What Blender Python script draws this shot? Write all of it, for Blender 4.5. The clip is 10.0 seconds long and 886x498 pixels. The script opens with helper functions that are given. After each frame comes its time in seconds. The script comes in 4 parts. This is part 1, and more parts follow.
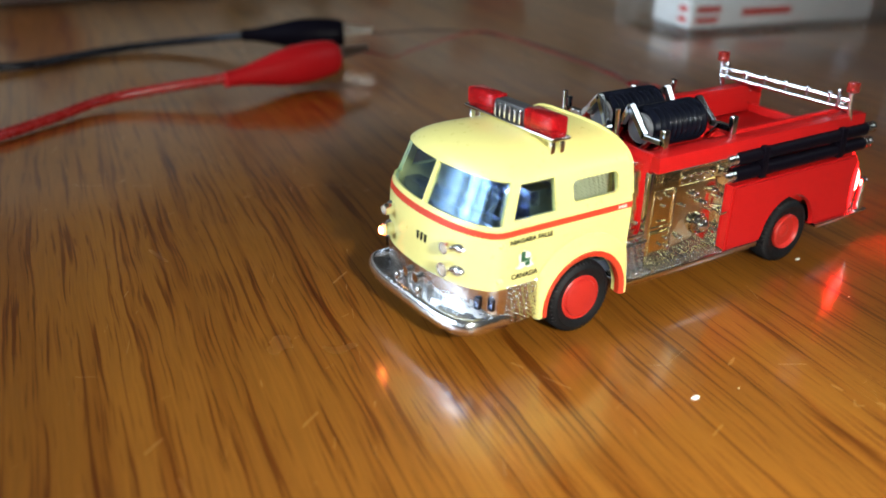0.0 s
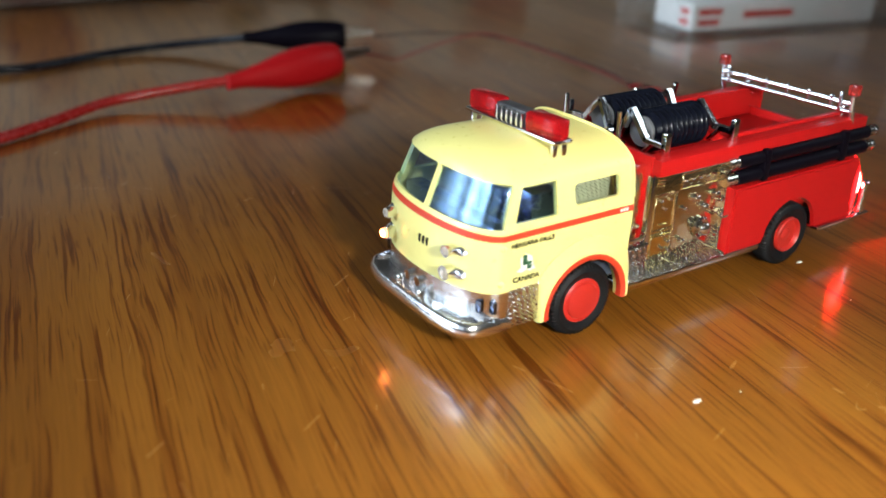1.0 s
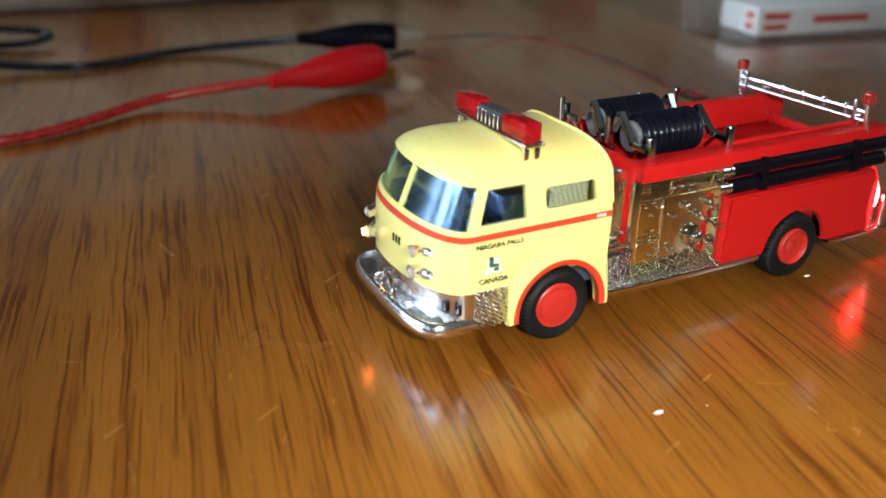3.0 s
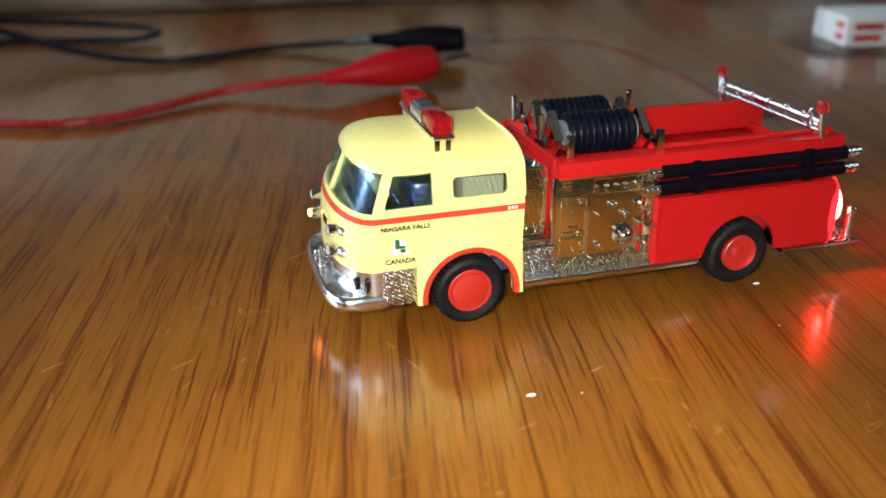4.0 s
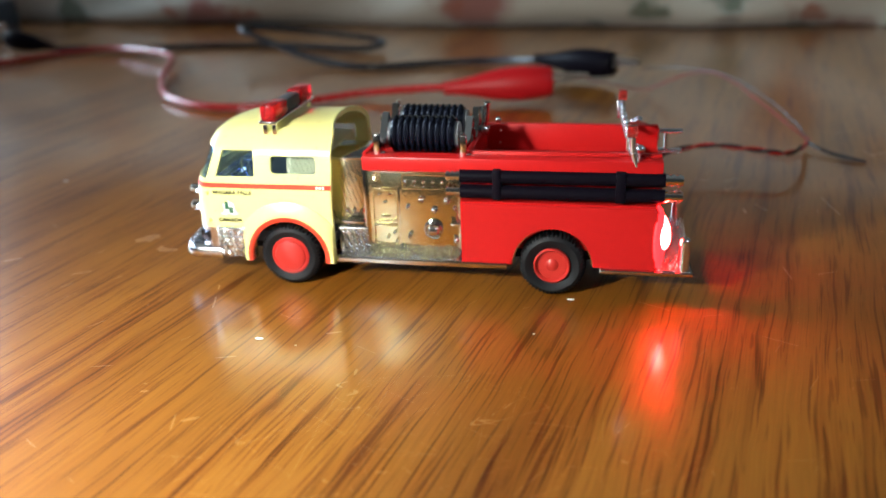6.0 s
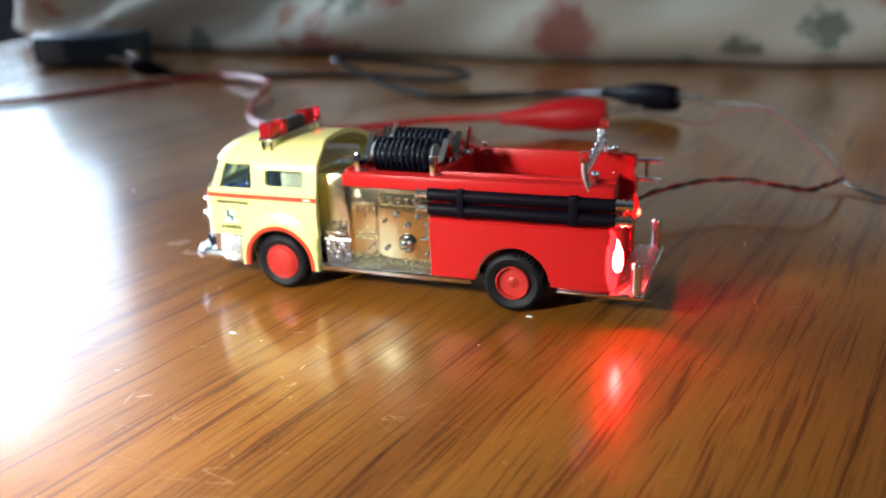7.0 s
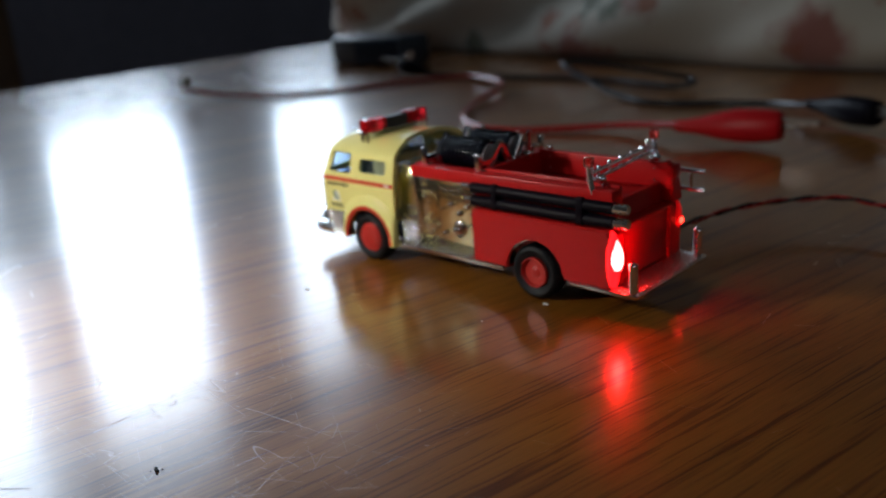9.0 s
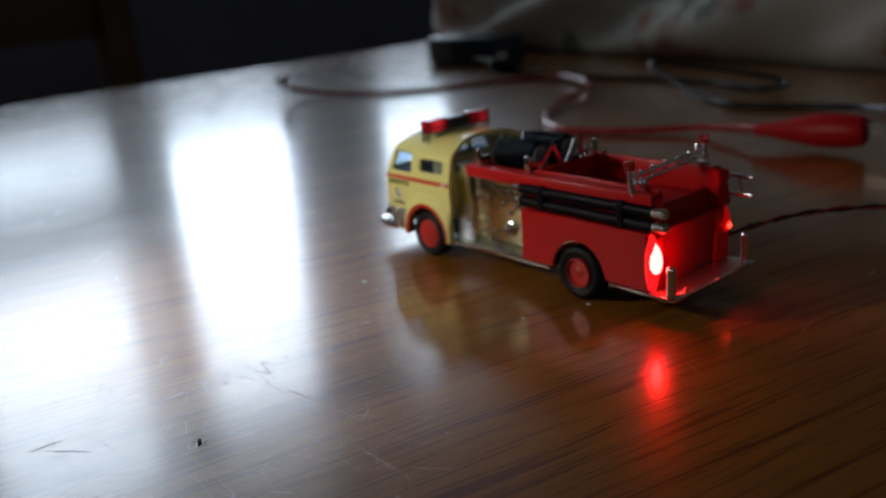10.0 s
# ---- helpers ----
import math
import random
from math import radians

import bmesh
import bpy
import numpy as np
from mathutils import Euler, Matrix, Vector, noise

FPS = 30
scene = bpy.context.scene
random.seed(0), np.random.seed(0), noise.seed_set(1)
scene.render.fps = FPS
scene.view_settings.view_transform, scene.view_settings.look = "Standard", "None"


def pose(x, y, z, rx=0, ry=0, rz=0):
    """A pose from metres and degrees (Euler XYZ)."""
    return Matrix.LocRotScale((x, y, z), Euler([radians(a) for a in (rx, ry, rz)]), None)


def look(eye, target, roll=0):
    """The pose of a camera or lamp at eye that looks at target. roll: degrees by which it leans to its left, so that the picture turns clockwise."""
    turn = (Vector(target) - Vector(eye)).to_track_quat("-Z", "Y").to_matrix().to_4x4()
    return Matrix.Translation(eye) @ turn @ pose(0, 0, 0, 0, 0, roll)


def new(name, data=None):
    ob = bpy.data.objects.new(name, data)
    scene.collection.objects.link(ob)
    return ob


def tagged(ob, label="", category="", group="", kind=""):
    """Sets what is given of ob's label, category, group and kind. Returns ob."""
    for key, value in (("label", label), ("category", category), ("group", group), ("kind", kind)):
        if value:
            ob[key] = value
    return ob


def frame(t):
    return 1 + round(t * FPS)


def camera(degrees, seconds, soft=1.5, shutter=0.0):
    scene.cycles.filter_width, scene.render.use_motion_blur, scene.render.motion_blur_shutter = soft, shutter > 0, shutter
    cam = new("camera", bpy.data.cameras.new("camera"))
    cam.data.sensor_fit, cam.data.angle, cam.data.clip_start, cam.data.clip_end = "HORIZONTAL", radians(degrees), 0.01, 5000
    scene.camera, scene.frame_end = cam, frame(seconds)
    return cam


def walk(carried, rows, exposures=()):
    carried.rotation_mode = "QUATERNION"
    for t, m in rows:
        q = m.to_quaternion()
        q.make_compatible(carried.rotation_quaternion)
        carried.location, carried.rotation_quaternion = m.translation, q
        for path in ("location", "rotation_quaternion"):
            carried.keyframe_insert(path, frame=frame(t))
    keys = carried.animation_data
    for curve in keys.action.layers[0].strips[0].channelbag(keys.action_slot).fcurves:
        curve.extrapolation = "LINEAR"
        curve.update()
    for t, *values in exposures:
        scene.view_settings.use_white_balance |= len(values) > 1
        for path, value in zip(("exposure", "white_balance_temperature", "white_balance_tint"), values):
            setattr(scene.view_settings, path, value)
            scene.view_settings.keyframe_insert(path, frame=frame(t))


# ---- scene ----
cam = camera(53.07, 10.0, soft=1.6)
cam.data.dof.use_dof = True
cam.data.dof.focus_distance = 0.148
cam.data.dof.aperture_fstop = 17.0
PATH = [
    (0, (-0.06238, -0.10387, 0.06959), (0.03863, 0.04718, -0.01397), 1.42),
    (0.5, (-0.06268, -0.10363, 0.06965), (0.03849, 0.04733, -0.01389), 1.48),
    (1, (-0.06238, -0.10382, 0.06981), (0.03842, 0.04755, -0.01341), 1.40),
    (1.5, (-0.06239, -0.10413, 0.06946), (0.03834, 0.04776, -0.01290), 1.25),
    (2, (-0.06190, -0.10443, 0.06993), (0.03776, 0.04789, -0.01294), 1.26),
    (2.2, (-0.06145, -0.10485, 0.06979), (0.03783, 0.04799, -0.01258), 1.61),
    (3.3, (-0.04089, -0.11945, 0.07023), (0.03208, 0.04735, -0.01254), 0.18),
    (3.5, (-0.03716, -0.12391, 0.07035), (0.02950, 0.04578, -0.01190), 0.24),
    (4, (-0.01640, -0.13695, 0.07107), (0.03362, 0.03857, -0.01074), -0.45),
    (4.5, (0.00854, -0.14538, 0.07066), (0.04312, 0.03469, -0.00919), -1.38),
    (5, (0.02571, -0.14936, 0.07085), (0.04434, 0.03317, -0.00875), -1.56),
    (5.2, (0.03789, -0.15266, 0.06963), (0.04828, 0.03049, -0.01005), -0.96),
    (6.3, (0.09343, -0.16465, 0.06970), (0.04486, 0.01559, -0.00209), -2.64),
    (6.5, (0.09838, -0.16422, 0.06868), (0.04598, 0.01556, -0.00155), -2.74),
    (7, (0.11720, -0.16539, 0.06883), (0.04935, 0.01062, 0.00238), -2.42),
    (7.5, (0.13469, -0.16367, 0.06936), (0.05315, 0.00632, 0.00263), -3.16),
    (8, (0.14826, -0.15999, 0.06880), (0.05394, 0.00362, 0.00298), -3.22),
    (8.5, (0.16643, -0.15733, 0.06973), (0.05175, -0.00704, 0.00445), -3.53),
    (9, (0.17962, -0.15561, 0.07057), (0.04951, -0.01714, 0.00814), -4.04),
    (9.5, (0.18787, -0.15299, 0.07080), (0.04812, -0.02437, 0.00812), -4.30),
    (10, (0.19350, -0.15120, 0.07195), (0.04670, -0.02998, 0.01066), -4.60),
]
EXPOSURES = [(0.0, -1.25, 6500, 10), (2.0, -1.25, 6500, 10), (3.5, -1.4, 6500, 10), (4.0, -1.35, 6500, 10), (5.0, -1.05, 6500, 10), (6.5, -0.85, 6050, 7), (7.0, -0.9, 6100, 9),
             (7.5, -1.1, 6250, 12), (8.0, -1.5, 6250, 14), (8.5, -1.9, 6250, 15), (9.0, -2.6, 6450, 14), (9.5, -3.0, 6550, 14), (10.0, -3.2, 6600, 14)]
walk(cam, [(t, look(eye, target, roll)) for t, eye, target, roll in PATH], EXPOSURES)

# ---------------------------------------------------------------- light
world = bpy.data.worlds.new("sky")
world.use_nodes = True
scene.world = world
sky = world.node_tree.nodes.new("ShaderNodeTexSky")
sky.sky_type, sky.sun_disc = "NISHITA", False
sky.sun_elevation, sky.sun_rotation = radians(35), radians(250)
world.node_tree.links.new(sky.outputs[0], world.node_tree.nodes["Background"].inputs[0])
world.node_tree.nodes["Background"].inputs[1].default_value = 0.1


def window_light(name, eye, target, w, h, radiance, colour):
    """Light of one opening, both for windows and for added ones."""
    lamp = bpy.data.lights.new(name, "AREA")
    lamp.shape, lamp.size, lamp.size_y, lamp.color = "RECTANGLE", w, h, colour
    lamp.energy = radiance * math.pi * w * h
    ob = new(name, lamp)
    ob.matrix_world = look(eye, target)
    return ob


WEST = -1.554                       # inner face of the window wall
# the first opening is unseen, added to light cushion front and truck side
PANES = [(-0.95, -0.12, 0.45, 0.95), (0.12, 0.535, 0.20, 1.15), (0.575, 0.885, 0.26, 1.15), (1.12, 1.74, 0.27, 1.12)]   # y0, y1, z0, z1
# sky in each opening, dimmer in parts; added strips above and between imitate haze
SKYLIGHT = [(PANES[0], 5.0), ((0.12, 0.46, 0.52, 1.00), 60.0), ((0.12, 0.46, 0.20, 0.52), 25.0), ((0.46, 0.535, 0.20, 1.00), 14.0), ((0.12, 0.535, 1.00, 1.15), 14.0),
            ((0.575, 0.885, 0.26, 0.92), 64.0), ((0.575, 0.885, 0.92, 1.15), 13.0), ((1.12, 1.38, 0.27, 0.96), 42.0), ((1.38, 1.74, 0.27, 0.96), 9.0), ((1.12, 1.74, 0.96, 1.12), 6.0)]
for (y0, y1, z0, z1), radiance in SKYLIGHT:
    window_light("opening_light", (WEST - 0.05, (y0 + y1) / 2, (z0 + z1) / 2), (0, (y0 + y1) / 2, (z0 + z1) / 2), y1 - y0, z1 - z0, radiance, (0.70, 0.86, 1.0))
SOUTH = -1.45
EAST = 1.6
# unseen opening, added in the east wall to lighten the cushion
EAST_FILL = (-1.30, -0.50, 0.95, 1.55)  # y0, y1, z0, z1
window_light("opening_light", (EAST + 0.05, -0.9, 1.25), (0.2, -0.6, 0.9), 0.80, 0.60, 9.0, (0.72, 0.87, 1.0))
# fixed stand-in for the light carried with the camera, unseen behind the whole path
lamp = bpy.data.lights.new("torch_stand_in", "SPOT")
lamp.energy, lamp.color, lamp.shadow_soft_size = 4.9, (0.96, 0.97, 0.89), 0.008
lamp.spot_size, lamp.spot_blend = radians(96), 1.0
new("torch_stand_in", lamp).matrix_world = look((-0.030, -0.148, 0.084), (0.020, -0.026, 0.002))


# ---------------------------------------------------------------- materials
def shader(name):
    m = bpy.data.materials.new(name)
    m.use_nodes = True
    return m, m.node_tree.nodes, m.node_tree.links, m.node_tree.nodes["Principled BSDF"]


def mat(name, colour, rough=0.5, metal=0.0, var=0.06, scale=900.0, bump=0.0, coat=0.0, trans=0.0, ior=1.45, emit=None, power=0.0, rvar=0.08, spec=0.5):
    """A painted, plated or moulded surface with slight unevenness at two scales."""
    m, N, L, b = shader(name)
    b.inputs["Metallic"].default_value, b.inputs["IOR"].default_value = metal, ior
    b.inputs["Coat Weight"].default_value, b.inputs["Coat Roughness"].default_value = coat, 0.06
    b.inputs["Transmission Weight"].default_value = trans
    b.inputs["Specular IOR Level"].default_value = spec
    tc = N.new("ShaderNodeTexCoord")
    n1, n2 = N.new("ShaderNodeTexNoise"), N.new("ShaderNodeTexNoise")
    n1.inputs["Scale"].default_value, n2.inputs["Scale"].default_value = scale, scale * 0.12
    n1.inputs["Detail"].default_value = 4
    for n in (n1, n2):
        L.new(tc.outputs["Object"], n.inputs["Vector"])
    add = N.new("ShaderNodeMath")
    L.new(n1.outputs["Fac"], add.inputs[0]), L.new(n2.outputs["Fac"], add.inputs[1])
    ramp = N.new("ShaderNodeMapRange")
    ramp.inputs["From Min"].default_value, ramp.inputs["From Max"].default_value = 0.6, 1.4
    ramp.inputs["To Min"].default_value, ramp.inputs["To Max"].default_value = 1 - var, 1 + var
    L.new(add.outputs[0], ramp.inputs["Value"])
    mix = N.new("ShaderNodeVectorMath")
    mix.operation = "SCALE"
    mix.inputs[0].default_value = colour
    L.new(ramp.outputs[0], mix.inputs["Scale"]), L.new(mix.outputs[0], b.inputs["Base Color"])
    rr = N.new("ShaderNodeMapRange")
    rr.inputs["To Min"].default_value, rr.inputs["To Max"].default_value = max(0.0, rough - rvar * rough * 3), rough + rvar * rough * 3
    L.new(n1.outputs["Fac"], rr.inputs["Value"]), L.new(rr.outputs[0], b.inputs["Roughness"])
    if bump:
        bp = N.new("ShaderNodeBump")
        bp.inputs["Strength"].default_value, bp.inputs["Distance"].default_value = bump, 0.0004
        L.new(n1.outputs["Fac"], bp.inputs["Height"]), L.new(bp.outputs[0], b.inputs["Normal"])
    if emit:
        b.inputs["Emission Color"].default_value, b.inputs["Emission Strength"].default_value = (*emit, 1), power
    return m


def math_node(N, L, op, a, b=None):
    n = N.new("ShaderNodeMath")
    n.operation = op
    for i, v in enumerate((a, b)):
        if v is None:
            continue
        if isinstance(v, (int, float)):
            n.inputs[i].default_value = v
        else:
            L.new(v, n.inputs[i])
    return n.outputs[0]


def oak_material():
    """Varnished oak: wavering grain with short dark pores, soft bands, fine scratches and dulled patches in the varnish."""
    m, N, L, b = shader("varnished_oak")
    tc = N.new("ShaderNodeTexCoord")

    def noise_at(src, sx, sy, detail=2.0, rough=0.5, shift=0.0):
        mp = N.new("ShaderNodeMapping")
        mp.inputs["Scale"].default_value, mp.inputs["Location"].default_value = (sx, sy, 1), (shift, shift * 1.7, shift * 0.6)
        t = N.new("ShaderNodeTexNoise")
        t.inputs["Scale"].default_value, t.inputs["Detail"].default_value, t.inputs["Roughness"].default_value = 1.0, detail, rough
        L.new(src, mp.inputs["Vector"]), L.new(mp.outputs[0], t.inputs["Vector"])
        return t.outputs["Fac"]

    def ramp(v, lo, hi, a=0.0, z=1.0):
        r = N.new("ShaderNodeMapRange")
        r.interpolation_type = "SMOOTHSTEP"
        for k, x in (("From Min", lo), ("From Max", hi), ("To Min", a), ("To Max", z)):
            r.inputs[k].default_value = x
        L.new(v, r.inputs["Value"])
        return r.outputs[0]

    def darken(colour, tint, fac):
        mix = N.new("ShaderNodeMixRGB")
        mix.blend_type = "MULTIPLY"
        mix.inputs[2].default_value = (*tint, 1)
        L.new(fac, mix.inputs[0]), L.new(colour, mix.inputs[1])
        return mix.outputs[0]

    def scaled(colour, v):
        n = N.new("ShaderNodeVectorMath")
        n.operation = "SCALE"
        L.new(colour, n.inputs[0]), L.new(v, n.inputs["Scale"])
        return n.outputs[0]

    flat = tc.outputs["Object"]
    # the grain wavers sideways: slowly over the board, and a little at every few centimetres
    sway = math_node(N, L, "ADD", math_node(N, L, "MULTIPLY", math_node(N, L, "SUBTRACT", noise_at(flat, 9, 3.0, 1.0), 0.5), 0.014),
                     math_node(N, L, "MULTIPLY", math_node(N, L, "SUBTRACT", noise_at(flat, 90, 32, 2.0), 0.5), 0.0022))
    push = N.new("ShaderNodeCombineXYZ")
    L.new(sway, push.inputs[0])
    along = N.new("ShaderNodeVectorMath")
    L.new(flat, along.inputs[0]), L.new(push.outputs[0], along.inputs[1])
    grain = along.outputs[0]
    band = noise_at(grain, 250, 6.0, 2.0, 0.55)               # soft bands 2 to 4 mm across
    pores = noise_at(grain, 1480, 27, 1.5, 0.45)                # dark pores 10 to 20 mm long
    small = noise_at(grain, 2300, 80, 1.5, 0.5, 3.1)         # finer, shorter pores
    hair = noise_at(grain, 3200, 60, 2.0, 0.6, 5.2)
    broad = noise_at(grain, 30, 2.2, 2.0)
    patch = noise_at(flat, 7, 4, 2.0)
    dark = ramp(band, 0.50, 0.68)
    near_band = math_node(N, L, "MULTIPLY", math_node(N, L, "SUBTRACT", band, 0.5), 0.30)
    fine = ramp(math_node(N, L, "ADD", pores, near_band), 0.55, 0.655)
    tiny = ramp(math_node(N, L, "ADD", small, near_band), 0.60, 0.68)
    cr = N.new("ShaderNodeValToRGB")
    cr.color_ramp.elements[0].position, cr.color_ramp.elements[0].color = 0.32, (0.184, 0.063, 0.0068, 1)
    cr.color_ramp.elements[1].position, cr.color_ramp.elements[1].color = 0.68, (0.290, 0.109, 0.0128, 1)
    L.new(broad, cr.inputs[0])
    colour = darken(cr.outputs[0], (0.62, 0.46, 0.32), math_node(N, L, "MULTIPLY", dark, 0.58))
    colour = darken(colour, (0.46, 0.30, 0.20), math_node(N, L, "MULTIPLY", fine, 0.88))
    colour = darken(colour, (0.52, 0.40, 0.30), math_node(N, L, "MULTIPLY", tiny, 0.72))
    colour = scaled(colour, ramp(hair, 0.3, 0.7, 0.90, 1.10))
    L.new(scaled(colour, ramp(patch, 0.3, 0.7, 0.88, 1.12)), b.inputs["Base Color"])
    b.inputs["Roughness"].default_value = 0.34
    b.inputs["Coat Weight"].default_value = 1.0
    b.inputs["Coat IOR"].default_value = 1.5
    b.inputs["Specular IOR Level"].default_value = 0.28
    # hairline scratches in the varnish, in loose clusters
    sc = None
    for k, (size, a) in enumerate(((24, 20), (33, -50), (47, 70), (75, -15), (62, 115), (55, 160))):
        mp = N.new("ShaderNodeMapping")
        mp.inputs["Location"].default_value = (3.7 * k, 1.9 * k, 0.6 * k)
        mp.vector_type = "TEXTURE"
        mp.inputs["Rotation"].default_value, mp.inputs["Scale"].default_value = (0, 0, radians(a)), (1, 18, 1)
        t = N.new("ShaderNodeTexNoise")
        t.inputs["Scale"].default_value, t.inputs["Detail"].default_value = size, 0.5
        L.new(flat, mp.inputs["Vector"]), L.new(mp.outputs[0], t.inputs["Vector"])
        near = math_node(N, L, "ABSOLUTE", math_node(N, L, "SUBTRACT", t.outputs["Fac"], 0.5))
        line = math_node(N, L, "MULTIPLY", ramp(near, 0.0, 0.0022, 1.0, 0.0), ramp(noise_at(flat, 60 + 25 * k, 60 + 25 * k, 3.0, 0.5, 9.0 + k), 0.59, 0.67))
        sc = line if sc is None else math_node(N, L, "MAXIMUM", sc, line)
    # short fine scuffs in one tangled patch before the truck
    away = N.new("ShaderNodeVectorMath")
    away.operation, away.inputs[1].default_value = "DISTANCE", (0.074, -0.068, 0)
    L.new(flat, away.inputs[0])
    scuffed = ramp(away.outputs["Value"], 0.020, 0.058, 1.0, 0.0)
    for k, (size, a) in enumerate(((95, 35), (130, -40), (115, 95), (150, 10), (105, 68), (140, -75))):
        mp = N.new("ShaderNodeMapping")
        mp.inputs["Location"].default_value = (1.3 * k, 4.1 * k, 0.8 * k)
        mp.vector_type = "TEXTURE"
        mp.inputs["Rotation"].default_value, mp.inputs["Scale"].default_value = (0, 0, radians(a)), (1, 16, 1)
        t = N.new("ShaderNodeTexNoise")
        t.inputs["Scale"].default_value, t.inputs["Detail"].default_value = size, 0.3
        L.new(flat, mp.inputs["Vector"]), L.new(mp.outputs[0], t.inputs["Vector"])
        near = math_node(N, L, "ABSOLUTE", math_node(N, L, "SUBTRACT", t.outputs["Fac"], 0.5))
        line = math_node(N, L, "MULTIPLY", ramp(near, 0.0, 0.0032, 1.0, 0.0), math_node(N, L, "MULTIPLY", scuffed, ramp(noise_at(flat, 150 + 40 * k, 150, 2.0, 0.5, 4.0 + k), 0.42, 0.54)))
        scuff = line if k == 0 else math_node(N, L, "MAXIMUM", scuff, line)
    dull = ramp(noise_at(flat, 55, 40, 4.0, 0.6), 0.35, 0.70, 0.125, 0.175)
    worn = math_node(N, L, "MAXIMUM", math_node(N, L, "MULTIPLY", sc, 0.30), math_node(N, L, "MULTIPLY", scuff, 0.22))
    L.new(math_node(N, L, "ADD", dull, worn), b.inputs["Coat Roughness"])
    groove = math_node(N, L, "MULTIPLY", fine, ramp(band, 0.58, 0.68, 0.15, 1.0))
    h = math_node(N, L, "ADD", math_node(N, L, "MULTIPLY", groove, -0.6), math_node(N, L, "MULTIPLY", tiny, -0.12))
    h = math_node(N, L, "ADD", h, math_node(N, L, "ADD", math_node(N, L, "MULTIPLY", sc, -0.35), math_node(N, L, "MULTIPLY", scuff, -2.2)))
    h = math_node(N, L, "ADD", h, math_node(N, L, "MULTIPLY", noise_at(flat, 110, 34, 3.0), 0.2))
    bp = N.new("ShaderNodeBump")
    bp.inputs["Strength"].default_value, bp.inputs["Distance"].default_value = 0.13, 0.00006
    L.new(h, bp.inputs["Height"]), L.new(bp.outputs[0], b.inputs["Coat Normal"])
    return m


def floral_material():
    """Cream cotton with blurred red blossoms and dark green leaves."""
    m, N, L, b = shader("floral_cotton")
    tc = N.new("ShaderNodeTexCoord")
    b.inputs["Roughness"].default_value = 0.85
    b.inputs["Sheen Weight"].default_value = 0.3

    def spots(scale, seed, lo, hi):
        mp = N.new("ShaderNodeMapping")
        mp.inputs["Location"].default_value = (seed, seed * 0.7, seed * 0.3)
        v = N.new("ShaderNodeTexVoronoi")
        v.inputs["Scale"].default_value = scale
        wob = N.new("ShaderNodeTexNoise")
        wob.inputs["Scale"].default_value = scale * 5
        add = N.new("ShaderNodeVectorMath")
        add.operation = "MULTIPLY_ADD"
        add.inputs[1].default_value = (0.02, 0.02, 0.02)
        L.new(tc.outputs["Object"], wob.inputs["Vector"]), L.new(wob.outputs["Color"], add.inputs[0])
        L.new(tc.outputs["Object"], add.inputs[2]), L.new(add.outputs[0], mp.inputs["Vector"]), L.new(mp.outputs[0], v.inputs["Vector"])
        r = N.new("ShaderNodeMapRange")
        r.inputs["From Min"].default_value, r.inputs["From Max"].default_value = hi, lo
        L.new(v.outputs["Distance"], r.inputs["Value"])
        return r.outputs[0]

    base = (0.58, 0.54, 0.45, 1)
    last = None
    for scale, seed, lo, hi, colour in ((15.0, 0.0, 0.22, 0.36, (0.30, 0.055, 0.042, 1)), (19.0, 3.3, 0.16, 0.26, (0.06, 0.09, 0.045, 1)), (24.0, 8.1, 0.15, 0.25, (0.36, 0.11, 0.05, 1))):
        mix = N.new("ShaderNodeMixRGB")
        mix.inputs[1].default_value, mix.inputs[2].default_value = base, colour
        if last:
            L.new(last, mix.inputs[1])
        L.new(math_node(N, L, "MULTIPLY", spots(scale, seed, lo, hi), 0.8), mix.inputs[0])
        last = mix.outputs[0]
    L.new(last, b.inputs["Base Color"])
    weave = N.new("ShaderNodeTexNoise")
    weave.inputs["Scale"].default_value = 900
    L.new(tc.outputs["Object"], weave.inputs["Vector"])
    bp = N.new("ShaderNodeBump")
    bp.inputs["Strength"].default_value, bp.inputs["Distance"].default_value = 0.3, 0.0005
    L.new(weave.outputs["Fac"], bp.inputs["Height"]), L.new(bp.outputs[0], b.inputs["Normal"])
    return m


